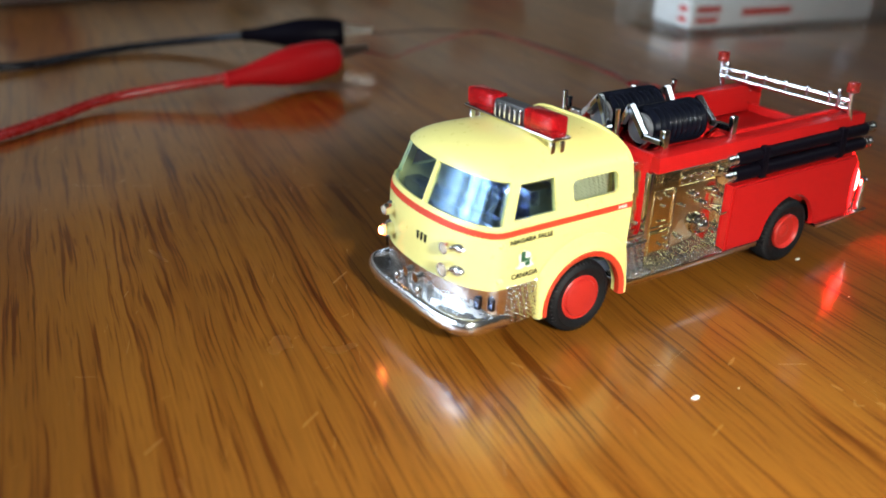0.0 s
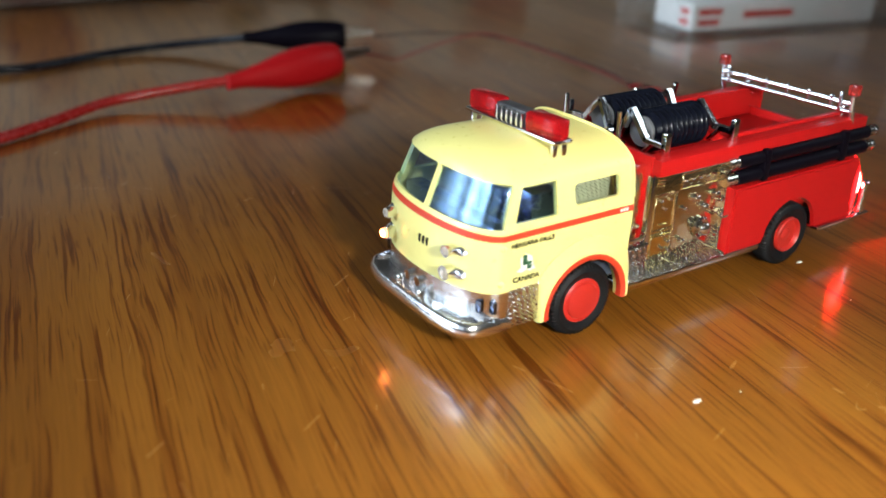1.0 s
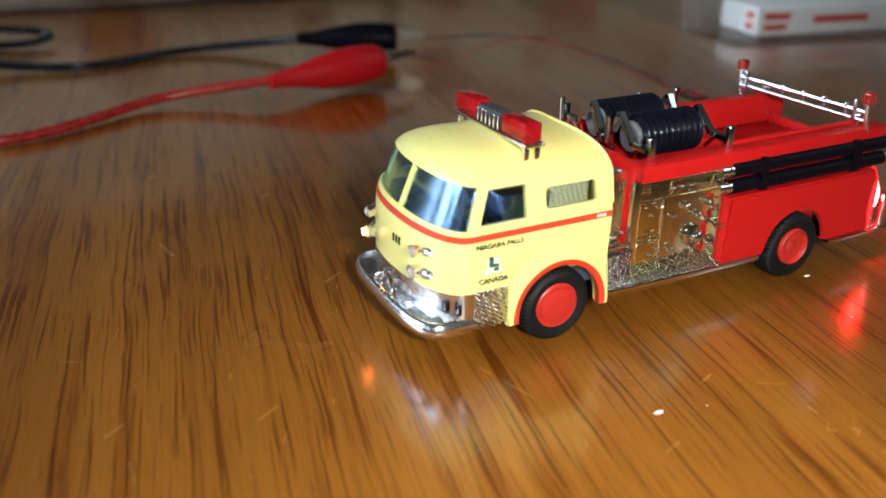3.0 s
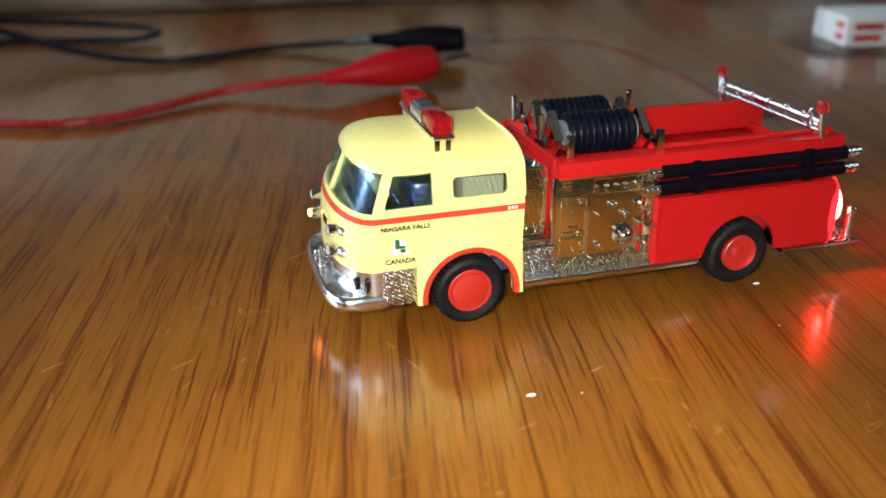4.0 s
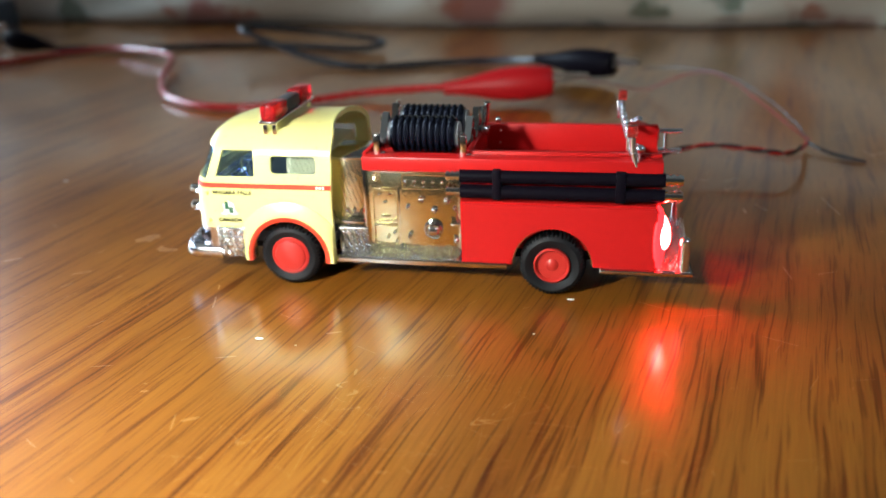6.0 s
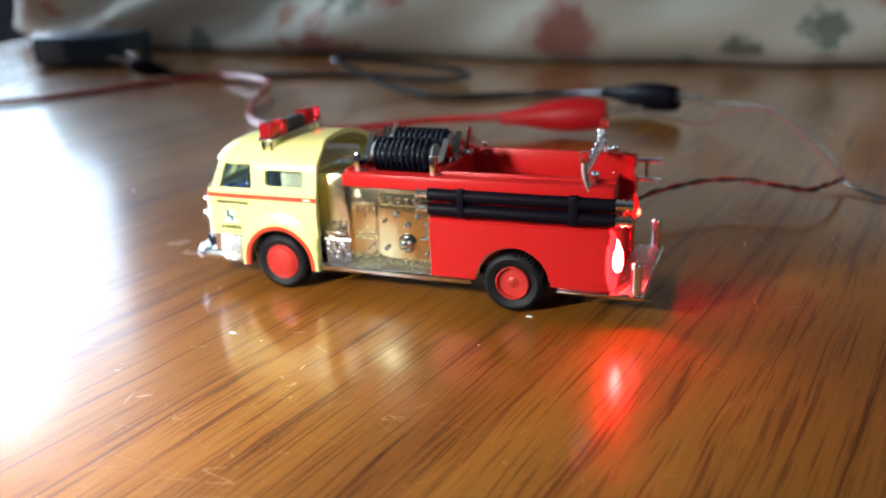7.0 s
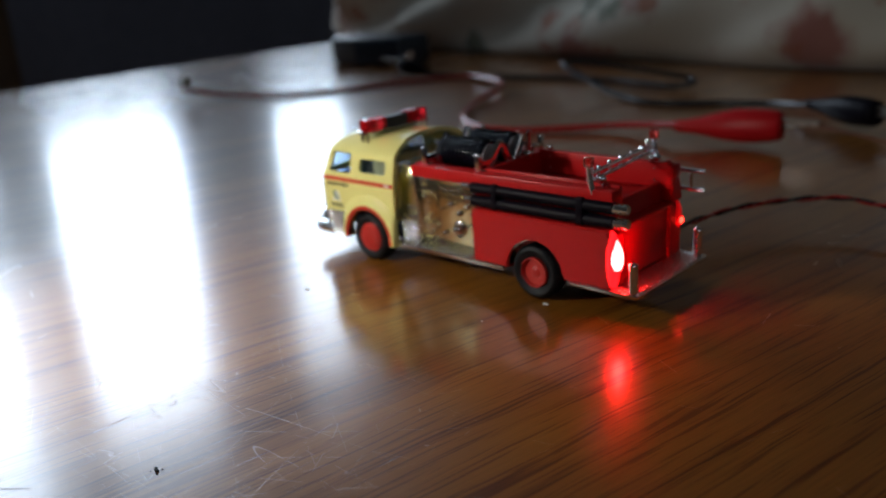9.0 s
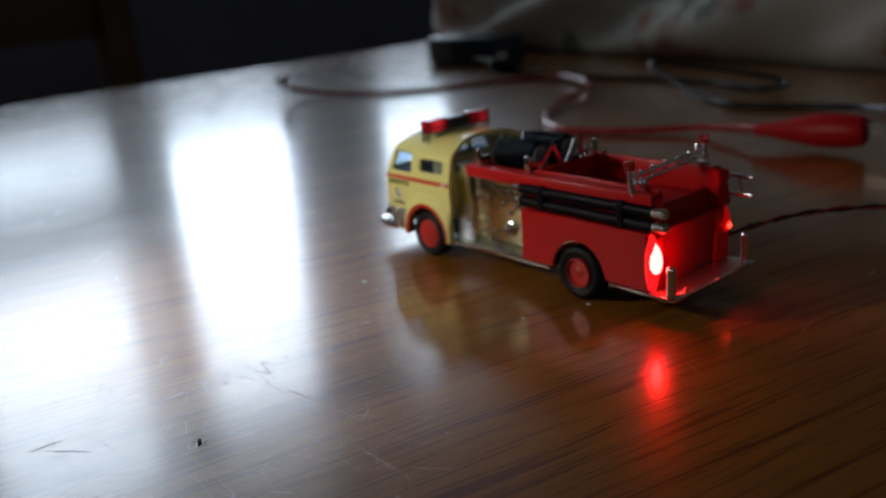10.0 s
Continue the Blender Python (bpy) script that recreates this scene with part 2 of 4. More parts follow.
def tread_material(name="tread_chrome", colour=(0.92, 0.91, 0.89), rough=0.19, relief=0.0002, pitch=700):
    """Chrome with an embossed diamond pattern."""
    m, N, L, b = shader(name)
    b.inputs["Metallic"].default_value, b.inputs["Roughness"].default_value = 1.0, rough
    b.inputs["Base Color"].default_value = (*colour, 1)
    tc = N.new("ShaderNodeTexCoord")
    h = None
    for a in (45, -45):
        mp = N.new("ShaderNodeMapping")
        mp.inputs["Rotation"].default_value = (radians(a), radians(a), radians(a))
        w = N.new("ShaderNodeTexWave")
        w.inputs["Scale"].default_value, w.inputs["Distortion"].default_value = pitch, 0.9
        L.new(tc.outputs["Object"], mp.inputs["Vector"]), L.new(mp.outputs[0], w.inputs["Vector"])
        h = w.outputs["Fac"] if h is None else math_node(N, L, "MAXIMUM", h, w.outputs["Fac"])
    uneven = N.new("ShaderNodeTexNoise")
    uneven.inputs["Scale"].default_value, uneven.inputs["Detail"].default_value = 1100, 2.0
    L.new(tc.outputs["Object"], uneven.inputs["Vector"])
    h = math_node(N, L, "ADD", h, math_node(N, L, "MULTIPLY", uneven.outputs["Fac"], 2.2))
    bp = N.new("ShaderNodeBump")
    bp.inputs["Strength"].default_value, bp.inputs["Distance"].default_value = 1.0, relief
    L.new(h, bp.inputs["Height"]), L.new(bp.outputs[0], b.inputs["Normal"])
    return m


def glazing(name, tint, low, high, shine=(1, 1, 1), rough=0.10):
    """A thin clear sheet: light passes, and it shines more towards grazing."""
    m, N, L, b = shader(name)
    tr, gl, mx, fr = N.new("ShaderNodeBsdfTransparent"), N.new("ShaderNodeBsdfGlossy"), N.new("ShaderNodeMixShader"), N.new("ShaderNodeLayerWeight")
    tr.inputs["Color"].default_value, gl.inputs["Roughness"].default_value, fr.inputs["Blend"].default_value = (*tint, 1), rough, 0.25
    gl.inputs["Color"].default_value = (*shine, 1)
    rp = N.new("ShaderNodeMapRange")
    rp.inputs["To Min"].default_value, rp.inputs["To Max"].default_value = low, high
    L.new(fr.outputs["Facing"], rp.inputs["Value"]), L.new(rp.outputs[0], mx.inputs[0])
    L.new(tr.outputs[0], mx.inputs[1]), L.new(gl.outputs[0], mx.inputs[2])
    L.new(mx.outputs[0], N["Material Output"].inputs["Surface"])
    return m


OAK, FLORAL, TREAD = oak_material(), floral_material(), tread_material(rough=0.18, relief=0.00024, pitch=520)
# gold in both tread plates stands in for wood reflected by chrome
BOXPLATE = tread_material("box_tread_plate", (0.96, 0.88, 0.60), 0.14, 0.00003)
PLATE = tread_material("gold_tinted_tread_plate", (0.80, 0.66, 0.34), 0.30)
PLATE.node_tree.nodes["Principled BSDF"].inputs["Metallic"].default_value = 0.2
YELLOW = mat("pale_yellow_paint", rvar=0.02, colour=(0.81, 0.735, 0.265), rough=0.28, var=0.02, coat=0.4)
RED = mat("red_moulded_plastic", rvar=0.02, colour=(0.47, 0.010, 0.010), rough=0.34, var=0.04, coat=0.0, spec=0.22)
REDTRIM = mat("red_trim_paint", (0.60, 0.05, 0.02), 0.4)
CHROME = mat("chrome_plating", (0.86, 0.84, 0.80), 0.09, 1.0, var=0.03, bump=0.05)
# the panel's gold is put in for the lit oak it mirrors
PANELCHROME = mat("gold_tinted_panel_plating", (0.97, 0.89, 0.56), 0.15, 1.0, var=0.03, bump=0.12)
VENTCHROME = mat("dark_plating", (0.10, 0.11, 0.15), 0.18, 1.0)
# whiter and bluer than CHROME to stand in for window glare
RAILCHROME = mat("bright_rail_plating", (0.95, 0.96, 1.0), 0.24, 1.0, var=0.03, bump=0.2)
RUBBER = mat("black_rubber", (0.007, 0.007, 0.008), 0.55, bump=0.2, spec=0.25)
HUB = mat("red_wheel_plastic", (0.46, 0.022, 0.015), 0.4)
BLACK = mat("black_plastic", (0.004, 0.003, 0.006), 0.40, spec=0.07)
HOSE = mat("black_hose_coil", (0.004, 0.005, 0.010), 0.18, spec=0.22)
DARK = mat("dark_interior", (0.05, 0.06, 0.09), 0.4)
SEATCHROME = mat("dark_blue_plating", (0.30, 0.34, 0.50), 0.16, 1.0, bump=0.6)
GREY = mat("grey_disc", (0.14, 0.145, 0.155), 0.4)
SATIN = mat("satin_chrome_plating", (0.93, 0.93, 0.94), 0.20, 1.0, var=0.03, bump=0.25)
# blue shine of GLASS stands in for sky mirrored in the panes
GLASS, CLEAR = glazing("tinted_glazing", (0.84, 0.91, 0.97), 0.04, 0.30, (0.50, 0.74, 1.0), 0.17), glazing("clear_acrylic", (0.97, 0.98, 0.985), 0.05, 0.4)
REDLENS = mat("red_lens", (0.90, 0.02, 0.03), 0.12, trans=0.75, ior=1.18, var=0.02, coat=0.5)
PINKLENS = mat("clear_red_lens", (0.90, 0.10, 0.08), 0.12, trans=0.85, var=0.02, coat=0.5)
AMBER = mat("clear_lamp_lens", (0.90, 0.82, 0.72), 0.08, trans=0.7, var=0.0)
LENSGLOW = mat("lit_red_lens", (0.8, 0.02, 0.02), 0.3, emit=(1.0, 0.008, 0.010), power=14.0)
LENSDIM = mat("dim_lit_red_lens", (0.8, 0.02, 0.02), 0.3, emit=(1.0, 0.003, 0.004), power=1.5)
BULB = mat("lit_red_lamp_core", (0.8, 0.05, 0.02), 0.3, emit=(1.0, 0.013, 0.011), power=800.0)
BULBDIM = mat("dim_red_lamp_core", (0.8, 0.05, 0.02), 0.3, emit=(1.0, 0.02, 0.010), power=90.0)
HEADGLOW = mat("lit_amber_core", (0.9, 0.5, 0.1), 0.3, emit=(1.0, 0.20, 0.04), power=200.0)
INK = mat("black_print", (0.006, 0.006, 0.006), 0.6, spec=0.2)
WHITEINK = mat("white_print", (0.80, 0.80, 0.78), 0.5)
GREENINK = mat("dark_green_print", (0.02, 0.10, 0.04), 0.5)
WIRERED = mat("red_wire_sheath", (0.34, 0.016, 0.014), 0.27, var=0.08, spec=0.5)
WIREBLACK = mat("black_wire_sheath", (0.012, 0.013, 0.018), 0.27, var=0.08, spec=0.4)
WIRETHIN = mat("thin_red_sheath", (0.20, 0.020, 0.022), 0.5, var=0.08, spec=0.2)
SIREN = mat("grey_siren_plastic", (0.05, 0.05, 0.055), 0.35)
BOOTRED = mat("red_vinyl_boot", (0.44, 0.007, 0.010), 0.40, var=0.06, spec=0.25)
STEEL = mat("nickel_steel", (0.38, 0.36, 0.33), 0.30, 1.0)
# blue in this black plastic stands in for glare over the pack
PACKBLACK = mat("haze_tinted_plastic", (0.022, 0.034, 0.052), 0.30, spec=0.5)
CARD = mat("white_card", (0.78, 0.78, 0.76), 0.6)
CARDRED = mat("red_card_print", (0.62, 0.06, 0.05), 0.55)
# wall colour is darkened to hold down light bouncing round the room
WALL = mat("dimmed_wall_paint", (0.075, 0.064, 0.052), 0.8, scale=60, var=0.05, bump=0.1)
DARKWALL = mat("dark_blue_wall_paint", (0.20, 0.22, 0.30), 0.7, scale=40, var=0.15)
# ceiling colour is lowered too, so that less light bounces back
CEILPAINT = mat("dimmed_ceiling_paint", (0.22, 0.205, 0.18), 0.8, scale=60, var=0.05)
FLOOR = mat("brown_floor", (0.16, 0.09, 0.05), 0.5, scale=25, var=0.2)
DARKWOOD = mat("dark_chair_wood", (0.10, 0.06, 0.035), 0.45, scale=120, var=0.25)


# ---------------------------------------------------------------- mesh tools (millimetres in, metres out)
def finish(bm, unit, sharp):
    bmesh.ops.recalc_face_normals(bm, faces=bm.faces)
    bmesh.ops.scale(bm, vec=(unit, unit, unit), verts=bm.verts)
    me = bpy.data.meshes.new("mesh")
    bm.to_mesh(me)
    bm.free()
    me.polygons.foreach_set("use_smooth", [True] * len(me.polygons))
    me.set_sharp_from_angle(angle=radians(sharp))
    return me


def part(name, bm, material, parent=None, label="", unit=0.001, sharp=38):
    me = finish(bm, unit, sharp)
    me.name = name
    me.materials.append(material)
    ob = new(name, me)
    if parent:
        ob.parent = parent
    return tagged(ob, label)


def box(bm, x0, x1, y0, y1, z0, z1, bevel=0.0, seg=2):
    r = bmesh.ops.create_cube(bm, size=1.0, matrix=Matrix.LocRotScale(((x0 + x1) / 2, (y0 + y1) / 2, (z0 + z1) / 2), None, (x1 - x0, y1 - y0, z1 - z0)))
    if bevel:
        es = list({e for v in r["verts"] for e in v.link_edges})
        bmesh.ops.bevel(bm, geom=es, offset=bevel, segments=seg, affect="EDGES", profile=0.5)
    return bm


def rod(bm, p, q, r, r2=None, seg=12):
    p, q = Vector(p), Vector(q)
    d = q - p
    m = Matrix.Translation((p + q) / 2) @ d.to_track_quat("Z", "Y").to_matrix().to_4x4()
    bmesh.ops.create_cone(bm, cap_ends=True, segments=seg, radius1=r, radius2=r if r2 is None else r2, depth=d.length, matrix=m)
    return bm


def ball(bm, c, r, sx=1, sy=1, sz=1, seg=12):
    bmesh.ops.create_uvsphere(bm, u_segments=seg, v_segments=max(6, seg // 2), radius=r, matrix=Matrix.LocRotScale(c, None, (sx, sy, sz)))
    return bm


def lathe(bm, rings, m=Matrix(), seg=24, close=True):
    """Rings of (radius, height) turned round z, then placed by m."""
    loops = []
    for r, h in rings:
        loops.append([bm.verts.new(m @ Vector((r * math.cos(2 * math.pi * k / seg), r * math.sin(2 * math.pi * k / seg), h))) for k in range(seg)])
    for a, b in zip(loops, loops[1:]):
        for k in range(seg):
            bm.faces.new((a[k], a[(k + 1) % seg], b[(k + 1) % seg], b[k]))
    if close:
        bm.faces.new(loops[0]), bm.faces.new(loops[-1])
    return bm


def prism(bm, pts, a, b, axis="y"):
    """A polygon of (u, w) in the plane square to the axis, from a to b along it."""
    put = {"y": lambda u, w, t: (u, t, w), "x": lambda u, w, t: (t, u, w), "z": lambda u, w, t: (u, w, t)}[axis]
    lo, hi = [[bm.verts.new(put(u, w, t)) for u, w in pts] for t in (a, b)]
    bm.faces.new(lo), bm.faces.new(hi[::-1])
    for k in range(len(pts)):
        bm.faces.new((lo[k], lo[(k + 1) % len(pts)], hi[(k + 1) % len(pts)], hi[k]))
    return bm


def smooth_path(pts, n=8):
    P = [Vector(p) for p in pts]
    P = [P[0] * 2 - P[1]] + P + [P[-1] * 2 - P[-2]]
    out = []
    for a, b, c, d in zip(P, P[1:], P[2:], P[3:]):
        for k in range(n):
            t = k / n
            out.append(0.5 * ((2 * b) + (c - a) * t + (2 * a - 5 * b + 4 * c - d) * t * t + (3 * b - a - 3 * c + d) * t ** 3))
    return out + [P[-2]]


def tube(bm, pts, r, seg=8, flat=1.0):
    """A round bar along points; r may be one radius or one for each point."""
    loops, up = [], Vector((0, 0, 1))
    for k, p in enumerate(pts):
        d = (Vector(pts[min(k + 1, len(pts) - 1)]) - Vector(pts[max(k - 1, 0)])).normalized()
        s = d.cross(up)
        s = s.normalized() if s.length > 0.05 else Vector((1, 0, 0))
        u = s.cross(d)
        rr = r[k] if isinstance(r, (list, tuple)) else r
        loops.append([bm.verts.new(Vector(p) + rr * (math.cos(2 * math.pi * j / seg) * s + flat * math.sin(2 * math.pi * j / seg) * u)) for j in range(seg)])
    for a, b in zip(loops, loops[1:]):
        for j in range(seg):
            bm.faces.new((a[j], a[(j + 1) % seg], b[(j + 1) % seg], b[j]))
    bm.faces.new(loops[0]), bm.faces.new(loops[-1])
    return bm


def thing(name, label, category, group="", place=(0, 0, 0), turn=0):
    ob = new(name)
    ob.empty_display_size = 0.01
    ob.matrix_world = pose(*place, 0, 0, turn)
    return tagged(ob, label, category, group)


def B():
    return bmesh.new()


def lettering(name, text, size, material, parent, place, rot):
    """Printed words as a thin mesh. Sizes in millimetres."""
    cu = bpy.data.curves.new(name, "FONT")
    cu.body, cu.size, cu.extrude, cu.offset = text, size * 0.001, 0.00003, 0.00003
    cu.align_x, cu.align_y = "CENTER", "CENTER"
    tmp = new(name, cu)
    me = bpy.data.meshes.new_from_object(tmp.evaluated_get(bpy.context.evaluated_depsgraph_get()))
    bpy.data.objects.remove(tmp)
    me.materials.clear()
    me.materials.append(material)
    ob = new(name, me)
    ob.parent = parent
    ob.matrix_basis = pose(*[v * 0.001 for v in place], *rot)
    return ob


# ---------------------------------------------------------------- room
def structure(name, bm, material, label, category):
    return tagged(part(name, bm, material, unit=1.0), label, category, kind="structure")


FLOOR_Z, CEIL_Z, NORTH = -0.74, 1.75, 2.3
structure("floor", box(B(), WEST - 0.15, EAST + 0.15, SOUTH - 0.15, NORTH + 0.15, FLOOR_Z - 0.1, FLOOR_Z), FLOOR, "brown wooden room floor below the table", "floor")
structure("ceiling", box(B(), WEST - 0.15, EAST + 0.15, SOUTH - 0.15, NORTH + 0.15, CEIL_Z, CEIL_Z + 0.1), CEILPAINT, "plain room ceiling, painted darker to dim the room", "ceiling")
structure("wall_north", box(B(), WEST - 0.15, EAST + 0.15, NORTH, NORTH + 0.15, FLOOR_Z, CEIL_Z), WALL, "plain wall with the room's dimness put into its paint", "wall")


def wall_with_openings(name, material, place, a0, a1, openings, axis, label):
    """A wall 15 cm thick, pierced by openings (a0, a1, z0, z1) along its length."""
    bm = B()

    def slab(u0, u1, z0, z1):
        if u1 - u0 > 1e-4 and z1 - z0 > 1e-4:
            if axis == "x":
                box(bm, place - 0.15, place, u0, u1, z0, z1)
            else:
                box(bm, u0, u1, place - 0.15, place, z0, z1)
    at = a0
    for u0, u1, z0, z1 in openings:
        slab(at, u0, FLOOR_Z, CEIL_Z), slab(u0, u1, FLOOR_Z, z0), slab(u0, u1, z1, CEIL_Z)
        at = u1
    slab(at, a1, FLOOR_Z, CEIL_Z)
    return structure(name, bm, material, label, "wall")


wall_with_openings("wall_west", DARKWALL, WEST, SOUTH, NORTH, PANES, "x", "dark blue wall pierced by bright windows")
structure("wall_south", box(B(), WEST - 0.15, EAST + 0.15, SOUTH - 0.15, SOUTH, FLOOR_Z, CEIL_Z), WALL, "plain wall with the room's dimness put into its paint", "wall")
# pierced only for the added fill light
wall_with_openings("wall_east", WALL, EAST + 0.15, SOUTH, NORTH, [EAST_FILL], "x", "dark wall with an added, unseen bright opening")
# the first of these frames surrounds the added opening
for k, (y0, y1, z0, z1) in enumerate(PANES):
    bm = B()
    for a in ((y0 - 0.02, y0 + 0.004, z0 - 0.02, z1 + 0.02), (y1 - 0.004, y1 + 0.02, z0 - 0.02, z1 + 0.02), (y0 + 0.004, y1 - 0.004, z0 - 0.02, z0 + 0.004), (y0 + 0.004, y1 - 0.004, z1 - 0.004, z1 + 0.02)):
        box(bm, WEST + 0.002, WEST + 0.014, *a)
    structure(f"window_{k + 1}", bm, DARKWOOD, "dark window frame round a bright daylit opening", "window")

# ---------------------------------------------------------------- table
table = thing("table", "glossy varnished oak table with scratches and dark grain", "table", turn=-10)
T = pose(0, 0, 0, 0, 0, 10)


def edge_point(x, y):
    v = T @ Vector((x, y, 0))
    return v.x * 1000, v.y * 1000


bm = B()
outline = [edge_point(*p) for p in ((-0.475, -0.55), (0.75, -0.60), (0.80, 0.56), (-0.490, 0.66))]
prism(bm, outline, -28, 0, "z")
bmesh.ops.bevel(bm, geom=[e for e in bm.edges], offset=2.5, segments=3, affect="EDGES")
part("tabletop", bm, OAK, table)
for x, y in ((-340, -420), (690, -350), (630, 590), (-480, 470)):
    part("leg", box(B(), x - 30, x + 30, y - 30, y + 30, FLOOR_Z * 1000, -28, 4), OAK, table)

# ---------------------------------------------------------------- toy fire truck: x from bumper to tail, y from the panel side to the ladder side, millimetres
truck = thing("toy_fire_truck", "pale yellow and red model fire truck with chrome fittings", "toy truck")
truck.scale.y = 1.03
AXLES, AXLE_Z, WHEEL_R = (23.0, 72.8), 6.05, 6.05
WHEEL_Y = 12.1


def lerp_table(rows, z):
    for a, b in zip(rows, rows[1:]):
        if z <= b[0]:
            t = max(0.0, (z - a[0]) / (b[0] - a[0]))
            return [p + (q - p) * t for p, q in zip(a[1:], b[1:])]
    return list(rows[-1][1:])


# height: half width, front, where the front's curve begins, rear edge
CAB = [(5.2, 13.7, 2.2, 8.0, 31.8), (11.5, 14.0, 1.9, 8.0, 31.8), (16.0, 14.1, 2.0, 8.0, 31.9), (18.5, 14.1, 2.3, 8.0, 32.0), (20.3, 14.0, 2.9, 8.0, 32.1), (21.4, 13.8, 3.5, 8.2, 32.1),
       (26.4, 12.9, 5.6, 9.9, 32.1), (27.3, 12.2, 5.9, 10.2, 32.1), (28.2, 11.0, 6.4, 10.7, 32.0), (29.04, 9.6, 7.4, 11.8, 31.8), (29.67, 8.2, 8.9, 13.4, 31.4), (30.15, 6.4, 10.8, 15.0, 31.0), (30.47, 4.2, 13.6, 17.0, 30.6), (30.57, 1.4, 16.8, 19.0, 30.4)]


def cab_point(z, col, off=0.0):
    hw, xf, xs, xr = lerp_table(CAB, z)
    kind, v = col
    if kind == "side":                       # v: x, negative side first
        s, x = v
        lo = 8.0
        xx = xs + (x - lo) / (31.9 - lo) * (xr - xs) if x < 12 or z > 27.3 else x if x < 31 else xr
        return Vector((xx, s * (hw + off), z))
    a = radians(v)
    e = 0.94
    c, sn = math.cos(a), math.sin(a)
    return Vector((xs - (xs - xf + off) * abs(c) ** e, math.copysign(abs(sn) ** e, sn) * (hw + off), z))


SIDE = [31.9, 30.6, 29.3, 27.0, 24.8, 22.5, 20.4, 18.9, 17.1, 15.9, 13.0, 11.0, 9.2, 8.0]
FRONT = [-84, -80, -74, -68, -60, -52, -44, -36, -28, -20, -12, -5, -0.9, 0.9, 5, 12, 20, 28, 36, 44, 52, 60, 68, 74, 80, 84]
COLS = [("side", (-1, x)) for x in SIDE] + [("front", a) for a in FRONT] + [("side", (1, x)) for x in reversed(SIDE)]
LEVELS = [5.2, 8.0, 11.5, 13.5, 16.0, 18.5, 20.3, 20.9, 21.4, 22.1, 23.8, 25.3, 26.4, 26.9, 27.3, 27.79, 28.2, 28.62, 29.04, 29.39, 29.67, 29.94, 30.15, 30.33, 30.47, 30.57]


def window_of(k, z0, z1):
    """Which opening a cell of the cab's skin lies in, if any."""
    n, (kind, v), (kind2, v2) = len(SIDE), COLS[k], COLS[k + 1]
    if kind == "side" and kind2 == "side":
        x0, x1 = sorted((v[1], v2[1]))
        if x0 >= 20.3 and x1 <= 29.4 and z0 >= 22.0 and z1 <= 25.4:
            return ("rear_quarter", v[0])
        if x0 >= 9.1 and x1 <= 17.2 and z0 >= 21.3 and z1 <= 26.5:
            return ("door", v[0])
    if kind == "front" and kind2 == "front" and z0 >= 20.8 and z1 <= 27.0:
        if -84 <= v and v2 <= -0.9:
            return ("windscreen", -1)
        if 0.9 <= v and v2 <= 84:
            return ("windscreen", 1)
    return None


def cab_skin(off=0.0, keep=None, levels=LEVELS, cols=None):
    bm = B()
    cols = cols or COLS
    grid = [[bm.verts.new(cab_point(z, c, off)) for c in cols] for z in levels]
    for i in range(len(levels) - 1):
        for k in range(len(cols) - 1):
            w = window_of(k, levels[i], levels[i + 1]) if cols is COLS else None
            x_lo = min(cols[k][1][1], cols[k + 1][1][1]) if cols[k][0] == "side" and cols[k + 1][0] == "side" else 0
            if cols is COLS and keep is None and x_lo >= 15.8 and levels[i + 1] <= 13.6 and levels is LEVELS:
                continue
            if (keep is None and w is None) or (keep is not None and w == keep) or cols is not COLS:
                bm.faces.new((grid[i][k], grid[i][k + 1], grid[i + 1][k + 1], grid[i + 1][k]))
    if keep is None and cols is COLS and levels is LEVELS:
        top = grid[-1]
        for k in range(len(cols) // 2 - 1):
            bm.faces.new((top[k], top[k + 1], top[-k - 2], top[-k - 1]))
    bmesh.ops.delete(bm, geom=[v for v in bm.verts if not v.link_faces], context="VERTS")
    return bm


def thicken(bm, t):
    """Gives a skin thickness inwards."""
    bmesh.ops.recalc_face_normals(bm, faces=bm.faces)
    bmesh.ops.solidify(bm, geom=list(bm.faces), thickness=t)
    return bm


cab = part("cab", thicken(cab_skin(), 0.8), YELLOW, truck, "glossy pale yellow rounded cab", sharp=50)
for s in (-1, 1):
    pts = [(15.9, 5.2), (15.9, 13.5), (31.9, 13.5), (31.9, 5.2), (AXLES[0] + 7.4, 5.2)]
    pts += [(AXLES[0] + 7.4 * math.cos(radians(a)), 5.9 + 7.4 * math.sin(radians(a))) for a in range(0, 181, 6)]
    pts += [(AXLES[0] - 7.4, 5.2)]
    part("wheel_panel", prism(B(), pts, *sorted((s * 14.0, s * 13.2))), YELLOW, cab)

# glazing, stripe, lower chrome band and rear lip
for key, nm in ((("windscreen", -1), "windscreen"), (("windscreen", 1), "windscreen"), (("door", -1), "door_window"), (("door", 1), "door_window"), (("rear_quarter", -1), "side_window"), (("rear_quarter", 1), "side_window")):
    part(nm, thicken(cab_skin(-0.35, key), 0.3), GLASS, cab, "bluish clear glazing")
